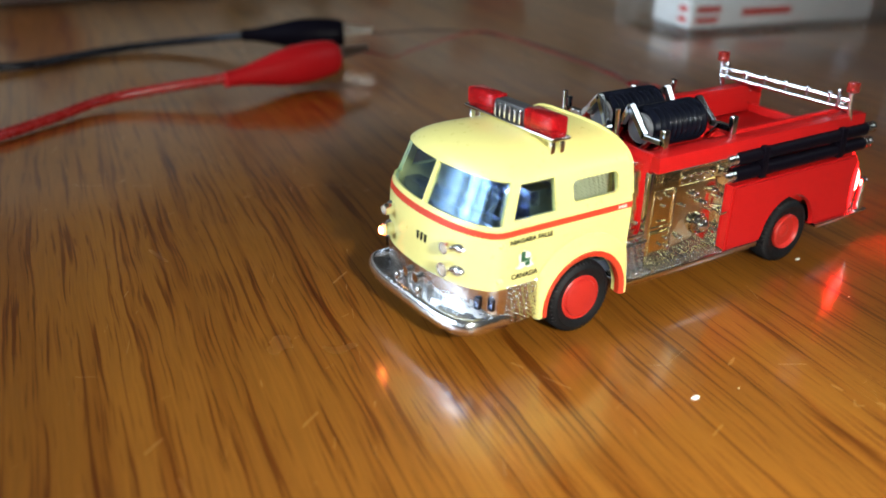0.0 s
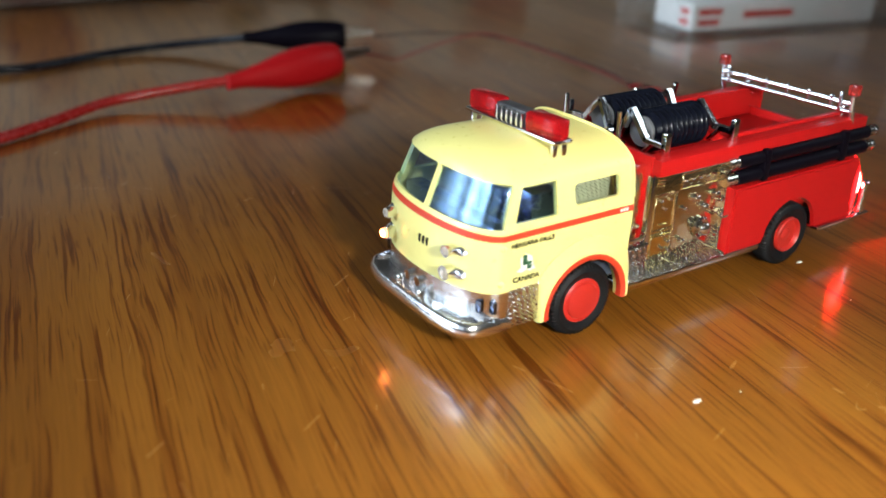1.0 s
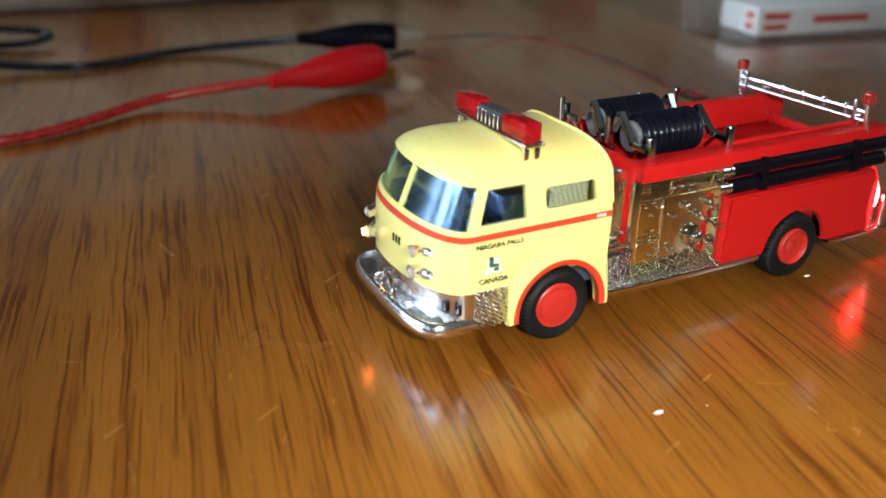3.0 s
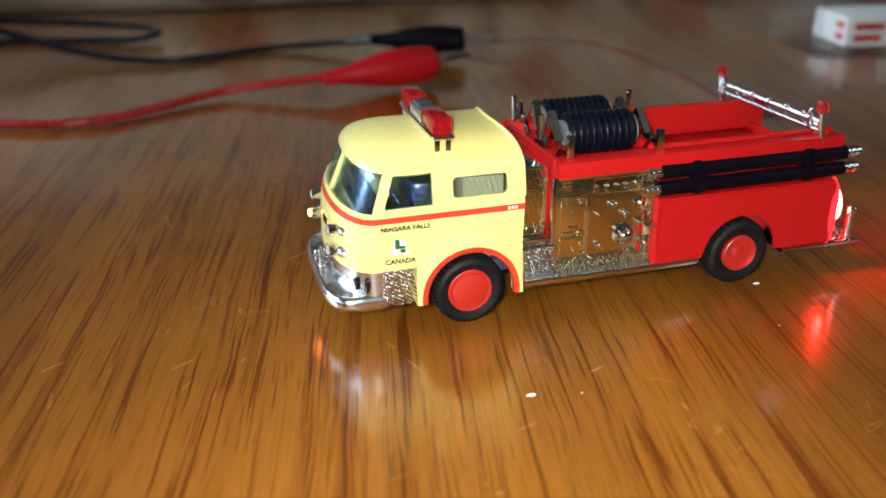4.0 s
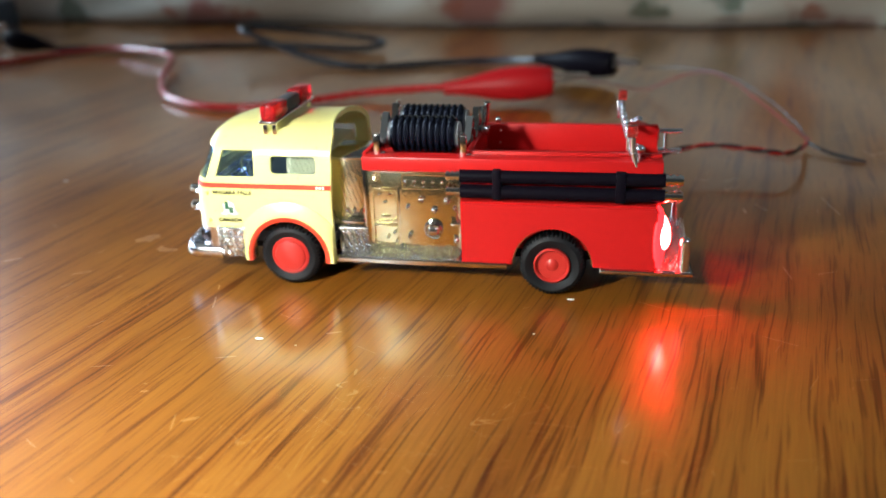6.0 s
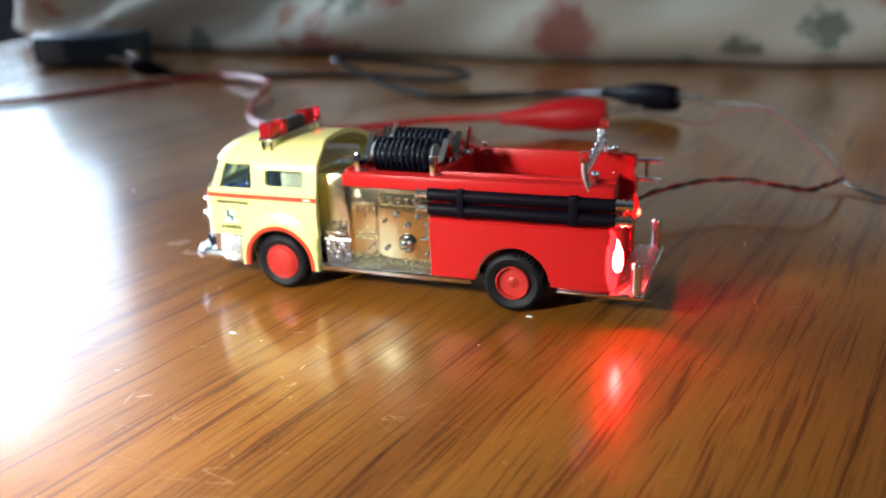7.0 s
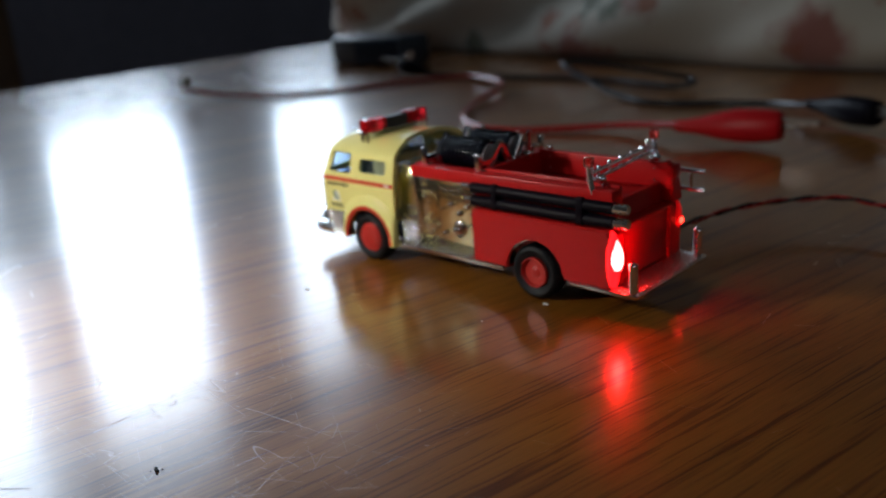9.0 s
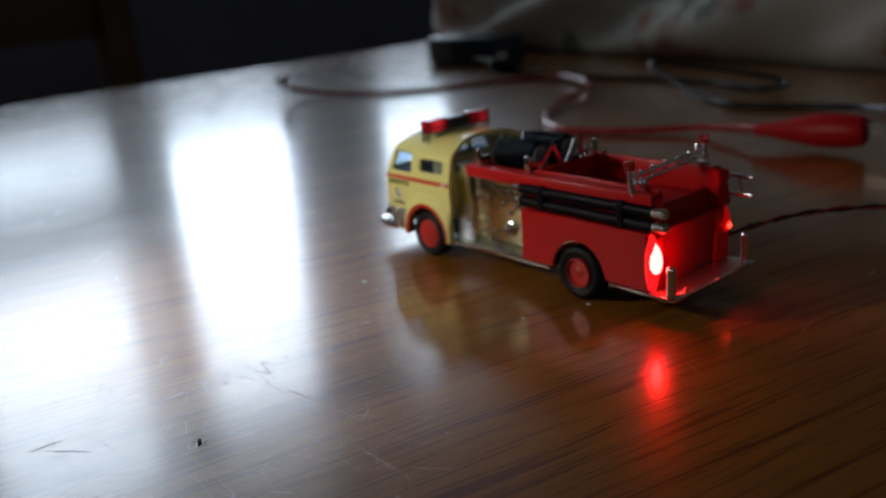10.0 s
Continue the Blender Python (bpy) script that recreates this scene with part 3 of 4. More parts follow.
def window_surround(s, x0, x1, z0, z1, rad):
    """A thin moulded rim with rounded corners, laid over an opening in the cab's side."""
    inner, outer = [], []
    for cx, cz, a0 in ((x1 - rad, z1 - rad, 0), (x0 + rad, z1 - rad, 90), (x0 + rad, z0 + rad, 180), (x1 - rad, z0 + rad, 270)):
        for k in range(6):
            a = radians(a0 + 18 * k)
            inner.append((cx + rad * math.cos(a), cz + rad * math.sin(a)))
            ex, ez = (x1 + 0.35 if math.cos(radians(a0 + 45)) > 0 else x0 - 0.35), (z1 + 0.35 if math.sin(radians(a0 + 45)) > 0 else z0 - 0.35)
            outer.append((ex if k in (2, 3) else (cx + (rad + 0.35) * math.cos(a)), ez if k in (2, 3) else (cz + (rad + 0.35) * math.sin(a))))
    bm = B()
    rows = [[bm.verts.new(cab_point(z, ("side", (s, x)), o)) for x, z in ring] for ring, o in ((outer, 0.0), (outer, 0.06), (inner, 0.06), (inner, -0.45))]
    for a, b in zip(rows, rows[1:]):
        for k in range(len(a)):
            bm.faces.new((a[k], a[(k + 1) % len(a)], b[(k + 1) % len(a)], b[k]))
    return bm


for s in (-1, 1):
    part("window_surround", window_surround(s, 20.35, 29.35, 22.05, 25.35, 0.9), YELLOW, cab, sharp=50)
part("belt_stripe", thicken(cab_skin(0.10, levels=[19.25, 19.7, 20.2], cols=list(COLS)), 0.09), REDTRIM, cab, "thin red painted belt line")
part("front_band", thicken(cab_skin(0.22, levels=[6.0, 7.2, 9.0, 10.4, 11.3], cols=[("side", (-1, 9.4)), ("side", (-1, 8.0))] + [("front", a) for a in FRONT] + [("side", (1, 8.0)), ("side", (1, 9.4))]), 0.2), SATIN, cab, "chrome lower front band")
for s in (-1, 1):
    bm = B()
    box(bm, 8.6, 15.9, s * 13.9 - 0.35, s * 13.9 + 0.35, 5.3, 11.4, 0.15)
    part("tread_plate", bm, TREAD, cab, "chrome diamond tread plate")
lip = [cab_point(z, ("side", (-1, 31.9))) for z in LEVELS[8:]] + [cab_point(z, ("side", (1, 31.9))) for z in reversed(LEVELS[8:])]
part("rear_lip", tube(B(), [p + Vector((0, 0, 0.08 if abs(p.y) < 12 else 0)) for p in lip], 0.27, 6), YELLOW, cab)
for s in (-1, 1):                      # small hinges and marker buds at the front corners
    for z in (12.6, 18.2):
        p = cab_point(z, ("front", s * 84))
        part("marker_bud", ball(B(), p, 0.5), YELLOW, cab)
for s in (-1, 1):
    # fender bulging round the wheel, with a painted red edge
    prof = [(7.4, -0.6), (7.4, 0.55), (7.9, 0.85), (8.8, 0.80), (9.8, 0.45), (10.8, 0.05), (10.8, -0.6)]
    for nm, pr, m, lab in (("fender", prof, YELLOW, ""), ("fender_edge", [(7.25, -0.2), (7.25, 0.75), (7.5, 0.95), (8.15, 1.0), (8.25, 0.6)], REDTRIM, "red painted wheel arch edge")):
        bm = B()
        loops = []
        for k in range(33):
            a = radians(-6 + 192 * k / 32)
            loops.append([bm.verts.new((AXLES[0] + r * math.cos(a) * (1 if abs(r * math.cos(a)) < 8.9 else 8.9 / abs(r * math.cos(a))), s * (14.25 + o), 5.9 + r * math.sin(a))) for r, o in pr])
        for a, b in zip(loops, loops[1:]):
            for j in range(len(pr)):
                bm.faces.new((a[j], a[(j + 1) % len(pr)], b[(j + 1) % len(pr)], b[j]))
        bm.faces.new(loops[0]), bm.faces.new(loops[-1])
        part(nm, bm, m, cab, lab, sharp=50)

# printing on the door
lettering("lettering", "NIAGARA FALLS", 1.08, INK, cab, (12.5, -14.24, 18.35), (90, 0, 0))
lettering("lettering", "CANADA", 1.14, INK, cab, (11.6, -14.20, 12.85), (90, 0, 0))
bm = B()
prism(bm, [(9.9, 14.1), (10.6, 14.6), (10.4, 16.0), (11.4, 16.7), (12.5, 16.1), (12.7, 14.7), (13.2, 14.1), (12.2, 13.9), (11.5, 14.2), (10.8, 13.9)], -14.10, -14.22)
part("emblem", bm, WHITEINK, cab, "white and green door crest")
bm = B()
box(bm, 10.8, 11.5, -14.30, -14.2, 15.3, 16.6), box(bm, 10.8, 12.4, -14.30, -14.2, 15.0, 15.45), box(bm, 11.6, 12.4, -14.30, -14.2, 14.3, 14.9)
part("emblem_print", bm, GREENINK, cab)
bm = B()
for k in range(3):
    box(bm, 29.2 + k * 0.6, 29.6 + k * 0.6, -14.24, -14.13, 19.5, 19.95)
part("unit_mark", bm, WHITEINK, cab, "tiny white unit mark on the red line")
bm = B()
for k, a in enumerate((-9.5, -6, -2.5)):
    p = cab_point(16.2, ("front", a), 0.1)
    box(bm, p.x - 0.06, p.x + 0.3, p.y - 0.17, p.y + 0.17, 15.5, 16.7)
part("nose_mark", bm, INK, cab, "three small black bars on the nose")

# lamps on the nose, bumper, grille pieces
for s in (-1, 1):
    for z, r in ((16.9, 0.95), (13.5, 1.15)):
        p = cab_point(z, ("front", s * 33))
        d = Vector((-1, s * 0.12, 0)).normalized()
        hl = part("headlight", rod(B(), p - d * 1.4, p + d * 1.6, r * 0.75, r, 20), CHROME, cab, "chrome bullet headlamp")
        part("lens", ball(B(), p + d * 1.6, r * 0.85, 0.5, 1, 1), AMBER, hl, "clear lens")
        if z < 15 and s > 0:
            part("lit_core", ball(B(), p + d * 2.05, r * 0.56, 0.5, 1, 1, 10), HEADGLOW, hl, "amber lit lamp core")
        p2 = cab_point(z, ("front", s * 40))
        part("lamp_bezel", ball(B(), p2 + Vector((0.3, 0, 0)), r * 0.95, 1.1, 1.3, 0.85), RAILCHROME, cab)


def band(front, hw, xs, x_end, z0, z1, t, bev, n=40, e=0.74):
    """A curved bar across the nose."""
    out, inn = [], []
    for k in range(n + 1):
        a = radians(-90 + 180 * k / n)
        c, sn = abs(math.cos(a)) ** e, math.copysign(abs(math.sin(a)) ** e, math.sin(a))
        out.append((xs - (xs - front) * c, hw * sn)), inn.append((xs - (xs - front - t) * c, (hw - t) * sn))
    out, inn = [(x_end, -hw)] + out + [(x_end, hw)], [(x_end, -hw + t)] + inn + [(x_end, hw - t)]
    bm = B()
    h = z1 - z0
    prof = [(0.14 * bev, z0 + 0.28 * h), (0, z0 + 0.5 * h), (0.14 * bev, z1 - 0.28 * h), (0.5 * bev, z1 - 0.08 * h), (0.9 * bev, z1), (1, z1), (1, z0), (0.9 * bev, z0), (0.5 * bev, z0 + 0.08 * h)]
    loops = []
    for (ox, oy), (ix, iy) in zip(out, inn):
        loops.append([bm.verts.new((ox + (ix - ox) * f, oy + (iy - oy) * f, z)) for f, z in prof])
    for a, b in zip(loops, loops[1:]):
        for j in range(len(prof)):
            bm.faces.new((a[j], a[(j + 1) % len(prof)], b[(j + 1) % len(prof)], b[j]))
    bm.faces.new(loops[0]), bm.faces.new(loops[-1])
    return bm


bumper = part("bumper", band(-0.4, 14.4, 5.6, 9.2, 4.6, 7.3, 0.9, 0.85, e=0.56), SATIN, truck, "wrap-round chrome front bumper", sharp=60)
part("bumper_shelf", band(0.1, 13.4, 5.6, 8.6, 6.6, 7.2, 3.0, 0.05, e=0.58), SATIN, bumper)
for y in (-3.0, 3.0):
    part("bumper_guard", ball(B(), (0.9, y, 7.8), 0.8, 0.8, 0.7, 1.2), CHROME, bumper)
for s in (-1, 1):
    for a in (58, 72):
        p = cab_point(9.2, ("front", s * a), 0.25)
        bm = box(B(), p.x - 0.12, p.x + 0.6, p.y - 0.85, p.y + 0.85, 8.2, 10.2, 0.12)
        part("vent", bm, VENTCHROME, bumper, "dark vent opening")
    part("grille_boss", rod(B(), (1.1, s * 1.4, 9.2), (2.4, s * 1.4, 9.2), 0.75, seg=14), CHROME, bumper)

# cab inside
inside = part("cab_interior", box(B(), 6.5, 31.6, -12.4, 12.4, 8.0, 10.2, 0.3), DARK, truck, "dark cab floor")
part("dashboard", box(B(), 7.2, 10.4, -12.0, 12.0, 16.5, 20.4, 0.6), SEATCHROME, inside)
part("bench_seat", box(B(), 14.6, 20.0, -10.9, 10.9, 10.2, 24.0, 0.8), SEATCHROME, inside, "chrome plated seat block")
bm = B()
lathe(bm, [(1.9, -0.15), (2.15, 0), (1.9, 0.15), (1.65, 0)], pose(12.6, -6, 20.8, 0, 60, 0), 20, False)
rod(bm, (9.5, -6, 18.8), (12.4, -6, 20.7), 0.25)
part("steering_wheel", bm, CHROME, inside)
part("rear_seat_back", box(B(), 28.5, 30.5, -11.0, -1.0, 13.0, 20.5, 0.9), YELLOW, inside)
part("rear_seat_back", box(B(), 28.5, 30.5, 1.0, 11.0, 13.0, 20.5, 0.9), YELLOW, inside)
part("engine_cover", box(B(), 22.6, 29.6, -11.2, 11.2, 10.2, 24.4, 0.4), PLATE, inside, "chrome tread plate engine cover")
crew = part("crew_box", box(B(), 30.4, 37.5, -10.6, 0.8, 10.0, 24.3, 0.25), BOXPLATE, inside, "chrome tread plate box behind the cab")
part("box_lid", box(B(), 30.3, 37.6, -10.8, 1.0, 24.3, 24.7, 0.12), CHROME, crew, "smooth chrome lid")
part("box_bracket", box(B(), 33.0, 37.4, -12.4, -10.6, 12.2, 13.0, 0.2), CHROME, crew)
for k in range(3):
    part("box_knob", ball(B(), (33.8 + 1.5 * k, -10.9, 14.3), 0.42), CHROME, crew)
part("crew_bench", box(B(), 33.6, 37.5, 1.2, 11.8, 8.0, 16.0, 0.2), TREAD, inside)


# wheels
def wheel(x, s):
    w = new("wheel")
    w.parent = truck
    w.matrix_basis = pose(x * 0.001, s * (WHEEL_Y + (0.3 if x < 50 else 0.25)) * 0.001, AXLE_Z * 0.001, 90 * (1 if s < 0 else -1), 0, 0)
    return w


def tyre_mesh():
    bm = B()
    seg, R = 96, WHEEL_R
    prof = [(3.15, 1.45), (3.9, 1.9), (4.9, 2.15), (5.55, 1.95), (5.95, 1.55), (R, 0.9), (R, 0.3), (R, -0.9), (5.8, -1.7), (4.6, -1.9), (3.15, -1.6)]
    loops = []
    for i, (r, h) in enumerate(prof):
        row = []
        for k in range(seg):
            cutr = 0.38 if (k % 2 and 3 <= i <= 7) else 0.0
            a = 2 * math.pi * k / seg
            row.append(bm.verts.new(((r - cutr) * math.cos(a), (r - cutr) * math.sin(a), h)))
        loops.append(row)
    for a, b in zip(loops, loops[1:]):
        for k in range(seg):
            bm.faces.new((a[k], a[(k + 1) % seg], b[(k + 1) % seg], b[k]))
    return bm


FRONT_HUB = [(3.75, 1.2), (3.75, 1.75), (3.5, 1.95), (3.1, 1.85), (2.9, 2.2), (1.9, 2.5), (0.8, 2.58), (0.05, 2.6)]
REAR_HUB = [(3.32, 1.2), (3.32, 1.75), (3.1, 1.95), (2.85, 1.7), (2.6, 0.5), (2.1, 0.2), (1.3, 0.35), (1.2, 1.2), (0.8, 1.5), (0.05, 1.55)]
for x, hub in zip(AXLES, (FRONT_HUB, REAR_HUB)):
    for s in (-1, 1):
        w = wheel(x, s)
        t = part("tyre", tyre_mesh(), RUBBER, w, "black rubber tyre with tread blocks")
        if x > 50:
            t.location.z = -0.0004
        h = part("hub", lathe(B(), hub, Matrix(), 32), HUB, w, "red domed wheel hub" if x < 50 else "red dished wheel hub")
        tagged(w, "small wheel with a red hub")
part("chassis", box(B(), 12, 90, -7.5, 7.5, 4.6, 8.5, 0.5), BLACK, truck, "black underframe")
for x in AXLES:
    part("axle", rod(B(), (x, -9, AXLE_Z), (x, 9, AXLE_Z), 0.8), BLACK, truck)

# ---- body
def arch_side(y0, y1):
    pts = [(56.2, 5.9), (56.2, 17.8), (90.6, 17.8), (91.4, 16.6), (91.4, 5.9), (AXLES[1] + 7.3, 5.9)]
    pts += [(AXLES[1] + 7.3 * math.cos(radians(a)), 5.9 + 7.3 * math.sin(radians(a))) for a in range(10, 171, 8)]
    pts += [(AXLES[1] - 7.3, 5.9)]
    return prism(B(), pts, y0, y1)


body = part("body", box(B(), 38.4, 88.2, -11.0, 11.0, 8.0, 20.7, 0.2), RED, truck, "bright red moulded body")
for s in (-1, 1):
    bm = arch_side(*sorted((s * 14.0, s * 9.2)))
    es = [e for e in bm.edges if abs(e.verts[0].co.y) > 13.9 and abs(e.verts[1].co.y) > 13.9]
    bmesh.ops.bevel(bm, geom=es, offset=0.35, segments=2, affect="EDGES")
    part("side_locker", bm, RED, body, sharp=30)
    part("upper_side", box(B(), 55.7, 91.4, *sorted((s * 10.4, s * 11.9)), 18.3, 24.0, 0.15), RED, body)
    # rim over panel and hoses: a ledge with a raised inner wall
    part("top_rail", box(B(), 38.0, 91.6, *sorted((s * 9.6, s * 13.3)), 23.0, 25.7, 0.3), RED, body)
    part("rail_bead", rod(B(), (57.5, s * 12.4, 25.55), (91.2, s * 12.4, 25.55), 0.22, seg=8), RED, body)
    part("bed_wall", box(B(), 57.2, 91.4, *sorted((s * 9.4, s * 10.4)), 20.8, 26.3, 0.25), RED, body)
part("bulkhead", box(B(), 37.7, 38.6, -11.5, 11.5, 8.2, 25.9, 0.2), RED, body)
part("well_floor", box(B(), 39.2, 57.4, -9.8, 9.8, 22.6, 24.2, 0.2), RED, body)
part("bed_front", box(B(), 56.6, 57.8, -10.2, 10.2, 20.8, 25.9, 0.2), RED, body)
part("rear_wall", box(B(), 88.0, 89.0, -9.6, 9.6, 8.0, 22.2, 0.3), RED, body)
fin = [(88.2, 17.9), (88.2, 26.1), (89.3, 26.0), (90.5, 24.3), (91.5, 21.4), (91.9, 17.9)]
for y0, y1 in ((9.9, 13.6), (-11.6, -9.9)):
    bm = prism(B(), fin, y0, y1)
    bmesh.ops.bevel(bm, geom=list(bm.edges), offset=0.25, segments=2, affect="EDGES")
    part("rear_wing", bm, RED, body)
for x, z in ((60.5, 25.0), (87.5, 25.0), (60.5, 22.4), (87.5, 22.4)):
    part("rivet", ball(B(), (x, 9.35, z), 0.26, 1, 0.6, 1, 10), CHROME, body)
for x in (60.0, 86.5):
    bm = ball(B(), (x, 10.3, 26.8), 0.7, 0.9, 0.9, 1)
    rod(bm, (x, 10.3, 26.0), (x, 10.3, 26.8), 0.35)
    part("lashing_eye", bm, CHROME, body)

# pump panel
for s in (-1, 1):
    Y = s * 11.7
    bm = box(B(), 37.8, 55.7, *sorted((Y, s * 10.6)), 6.2, 22.9, 0.12)
    pp = part("pump_panel", bm, PANELCHROME, truck, "mirror-plated pump panel with gauges and valves")

    def stud(x, z, r, h, nm="valve", m=CHROME, base=True):
        b2 = B()
        rod(b2, (x, Y, z), (x, Y + s * h * 0.55, z), r * 0.7, seg=14)
        ball(b2, (x, Y + s * h * 0.7, z), r, 1, 0.7, 1, 12)
        if base:
            rod(b2, (x, Y, z), (x, Y + s * 0.25, z), r * 1.25, seg=16)
        part(nm, b2, m, pp)
    for k in range(5):
        stud(45.6 + 1.75 * k, 20.7, 0.34, 0.6, "pin", base=False)
        part("pin_base", ball(B(), (45.6 + 1.75 * k, Y, 19.8), 0.22), CHROME, pp)
    for x, z, r in ((48.6, 17.3, 0.62), (53.4, 17.2, 0.60), (51.0, 15.4, 0.60), (46.0, 15.9, 0.38), (54.8, 15.8, 0.36), (46.2, 10.2, 0.42), (55.0, 9.6, 0.5)):
        stud(x, z, r, 1.1)
    stud(50.8, 11.6, 1.25, 1.7, "hose_port")
    part("hose_cap", rod(B(), (50.8, Y, 11.6), (50.8, Y + s * 1.6, 11.6), 1.05, seg=18), CHROME, pp)
    part("lever", box(B(), 54.2, 56.4, *sorted((Y, Y + s * 1.8)), 12.9, 13.4, 0.1), CHROME, pp)
    part("lever_post", rod(B(), (55.2, Y + s * 0.9, 13.2), (55.2, Y + s * 0.9, 15.6), 0.2, seg=8), CHROME, pp)
    for x, z in ((40.6, 18.1), (42.6, 18.1), (41.6, 16.6), (41.9, 9.7), (43.2, 10.6), (43.6, 9.0)):
        stud(x, z, 0.32, 0.55, "knob", base=False)
    for x0, x1, z in ((39.4, 43.6, 19.3), (39.4, 43.6, 11.9), (40.7, 42.6, 13.9)):
        part("gauge_bar", box(B(), x0, x1, *sorted((Y - s * 0.05, Y + s * 0.3)), z - 0.13, z + 0.13, 0.08), PANELCHROME, pp)
    for k in range(3):
        part("nameplate_bar", box(B(), 39.4, 41.0, *sorted((Y - s * 0.05, Y + s * 0.22)), 20.6 + 0.55 * k, 20.9 + 0.55 * k, 0.06), PANELCHROME, pp)
    for x0, x1, z0, z1 in ((39.3, 43.9, 12.9, 18.9), (39.3, 43.9, 8.2, 12.4), (45.0, 53.9, 19.2, 22.0)):
        bm = B()
        for q in ((x0, x1, z0, z0 + 0.18), (x0, x1, z1 - 0.18, z1), (x0, x0 + 0.18, z0 + 0.18, z1 - 0.18), (x1 - 0.18, x1, z0 + 0.18, z1 - 0.18)):
            box(bm, q[0], q[1], *sorted((Y - s * 0.05, Y + s * 0.2)), q[2], q[3], 0.05, 1)
        part("instrument_plate", bm, PANELCHROME, pp)
    lathe_at = Matrix.Translation((50.8, Y, 11.6)) @ Matrix.Rotation(radians(90 * s), 4, "X").inverted()
    part("port_ring", lathe(B(), [(1.5, 0.0), (1.9, 0.1), (1.9, 0.45), (1.6, 0.6), (1.35, 0.45), (1.35, 0.0)], lathe_at, 24), CHROME, pp)
    part("edge_strip", box(B(), 55.5, 56.15, *sorted((s * 11.0, s * 12.4)), 6.4, 22.9, 0.12), CHROME, pp)
    part("top_strip", box(B(), 38.8, 55.6, *sorted((Y - s * 0.05, Y + s * 0.35)), 22.3, 22.8, 0.12), CHROME, pp)
    part("panel_edge", box(B(), 37.65, 38.3, *sorted((s * 11.0, s * 12.2)), 6.2, 22.9, 0.12), CHROME, pp)
    part("panel_seam", box(B(), 44.2, 44.45, *sorted((Y - s * 0.1, Y + s * 0.18)), 6.6, 19.2, 0.05), CHROME, pp)
    part("panel_bottom", rod(B(), (44.4, Y + s * 0.2, 8.2), (47.4, Y + s * 1.0, 6.6), 0.2, seg=8), CHROME, pp)
    # running board
    rb = part("running_board", box(B(), 32.0, 64.6, *sorted((s * 14.2, s * 9.0)), 5.1, 6.2, 0.2), CHROME, truck, "chrome running board with tread plate")
    part("board_tread", box(B(), 32.3, 55.6, *sorted((s * 13.9, s * 11.2)), 6.2, 6.4, 0.08), TREAD, rb)
    for x in (38.6, 55.4):
        part("board_seam", rod(B(), (x, s * 14.0, 6.45), (x, s * 11.6, 6.45), 0.22, seg=8), CHROME, rb)
    part("entry_step", box(B(), 32.4, 38.2, *sorted((s * 12.3, s * 8.2)), 6.4, 11.4, 0.2), TREAD, rb, "tread plate step riser")
    part("step_nosing", rod(B(), (32.4, s * 12.3, 11.4), (38.2, s * 12.3, 11.4), 0.22, seg=8), CHROME, rb)

# suction hoses in their straps
for s in (-1,):
    rack = part("hose_strap", box(B(), 62.1, 63.6, *sorted((s * 11.9, s * 14.35)), 18.4, 24.0, 0.25), BLACK, truck, "black hose strap")
    part("hose_strap", box(B(), 83.6, 85.4, *sorted((s * 11.9, s * 14.35)), 18.4, 24.0, 0.25), BLACK, truck, "black hose strap")
    for z in (22.5, 19.6):
        hz = part("suction_hose", rod(B(), (56.2, s * 13.0, z), (92.0, s * 13.0, z), 1.25, seg=20), BLACK, truck, "thick black suction hose")
        for x0, x1 in ((53.6, 56.4), (91.8, 95.0)):
            bm = rod(B(), (x0, s * 13.0, z), (x1, s * 13.0, z), 0.85, seg=18)
            for f in (0.15, 0.45, 0.8):
                xx = x0 + (x1 - x0) * f
                rod(bm, (xx - 0.25, s * 13.0, z), (xx + 0.25, s * 13.0, z), 1.12, seg=18)
            part("coupling", bm, CHROME, hz, "chrome hose coupling")

# two hose reels and their plated frames
for y in (-4.9, 4.3):
    bm = B()
    prof = [(0.6, 42.2), (3.0, 42.2)]
    for k in range(10):
        x = 42.3 + 1.17 * k
        prof += [(3.05, x + 0.05), (3.5, x + 0.3), (3.62, x + 0.6), (3.5, x + 0.9), (3.05, x + 1.12)]
    prof += [(3.0, 54.2), (0.6, 54.2)]
    lathe(bm, prof, pose(0, y, 27.75, 0, 90, 0) , 36)
    rl = part("hose_reel", bm, HOSE, truck, "black ribbed hose reel", sharp=60)
    part("end_disc", rod(B(), (41.6, y, 27.75), (42.3, y, 27.75), 2.5, seg=28), GREY, rl, "grey reel end disc")
    part("end_disc", rod(B(), (54.1, y, 27.75), (54.8, y, 27.75), 2.5, seg=28), GREY, rl, "grey reel end disc")
    part("axle_nut", ball(B(), (55.0, y, 27.75), 0.7), CHROME, rl)


def strap(p, q, w=1.2, t=0.95):
    """A flat plated strap from p to q in the plane square to x."""
    p, q = Vector(p), Vector(q)
    d = q - p
    bm = B()
    m = Matrix.Translation((p + q) / 2) @ Matrix.Rotation(math.atan2(d.z, d.y), 4, "X")
    bmesh.ops.create_cube(bm, size=1, matrix=m @ Matrix.Diagonal((w, d.length + t * 0.6, t, 1)))
    bmesh.ops.bevel(bm, geom=list(bm.edges), offset=0.12, segments=2, affect="EDGES")
    return bm


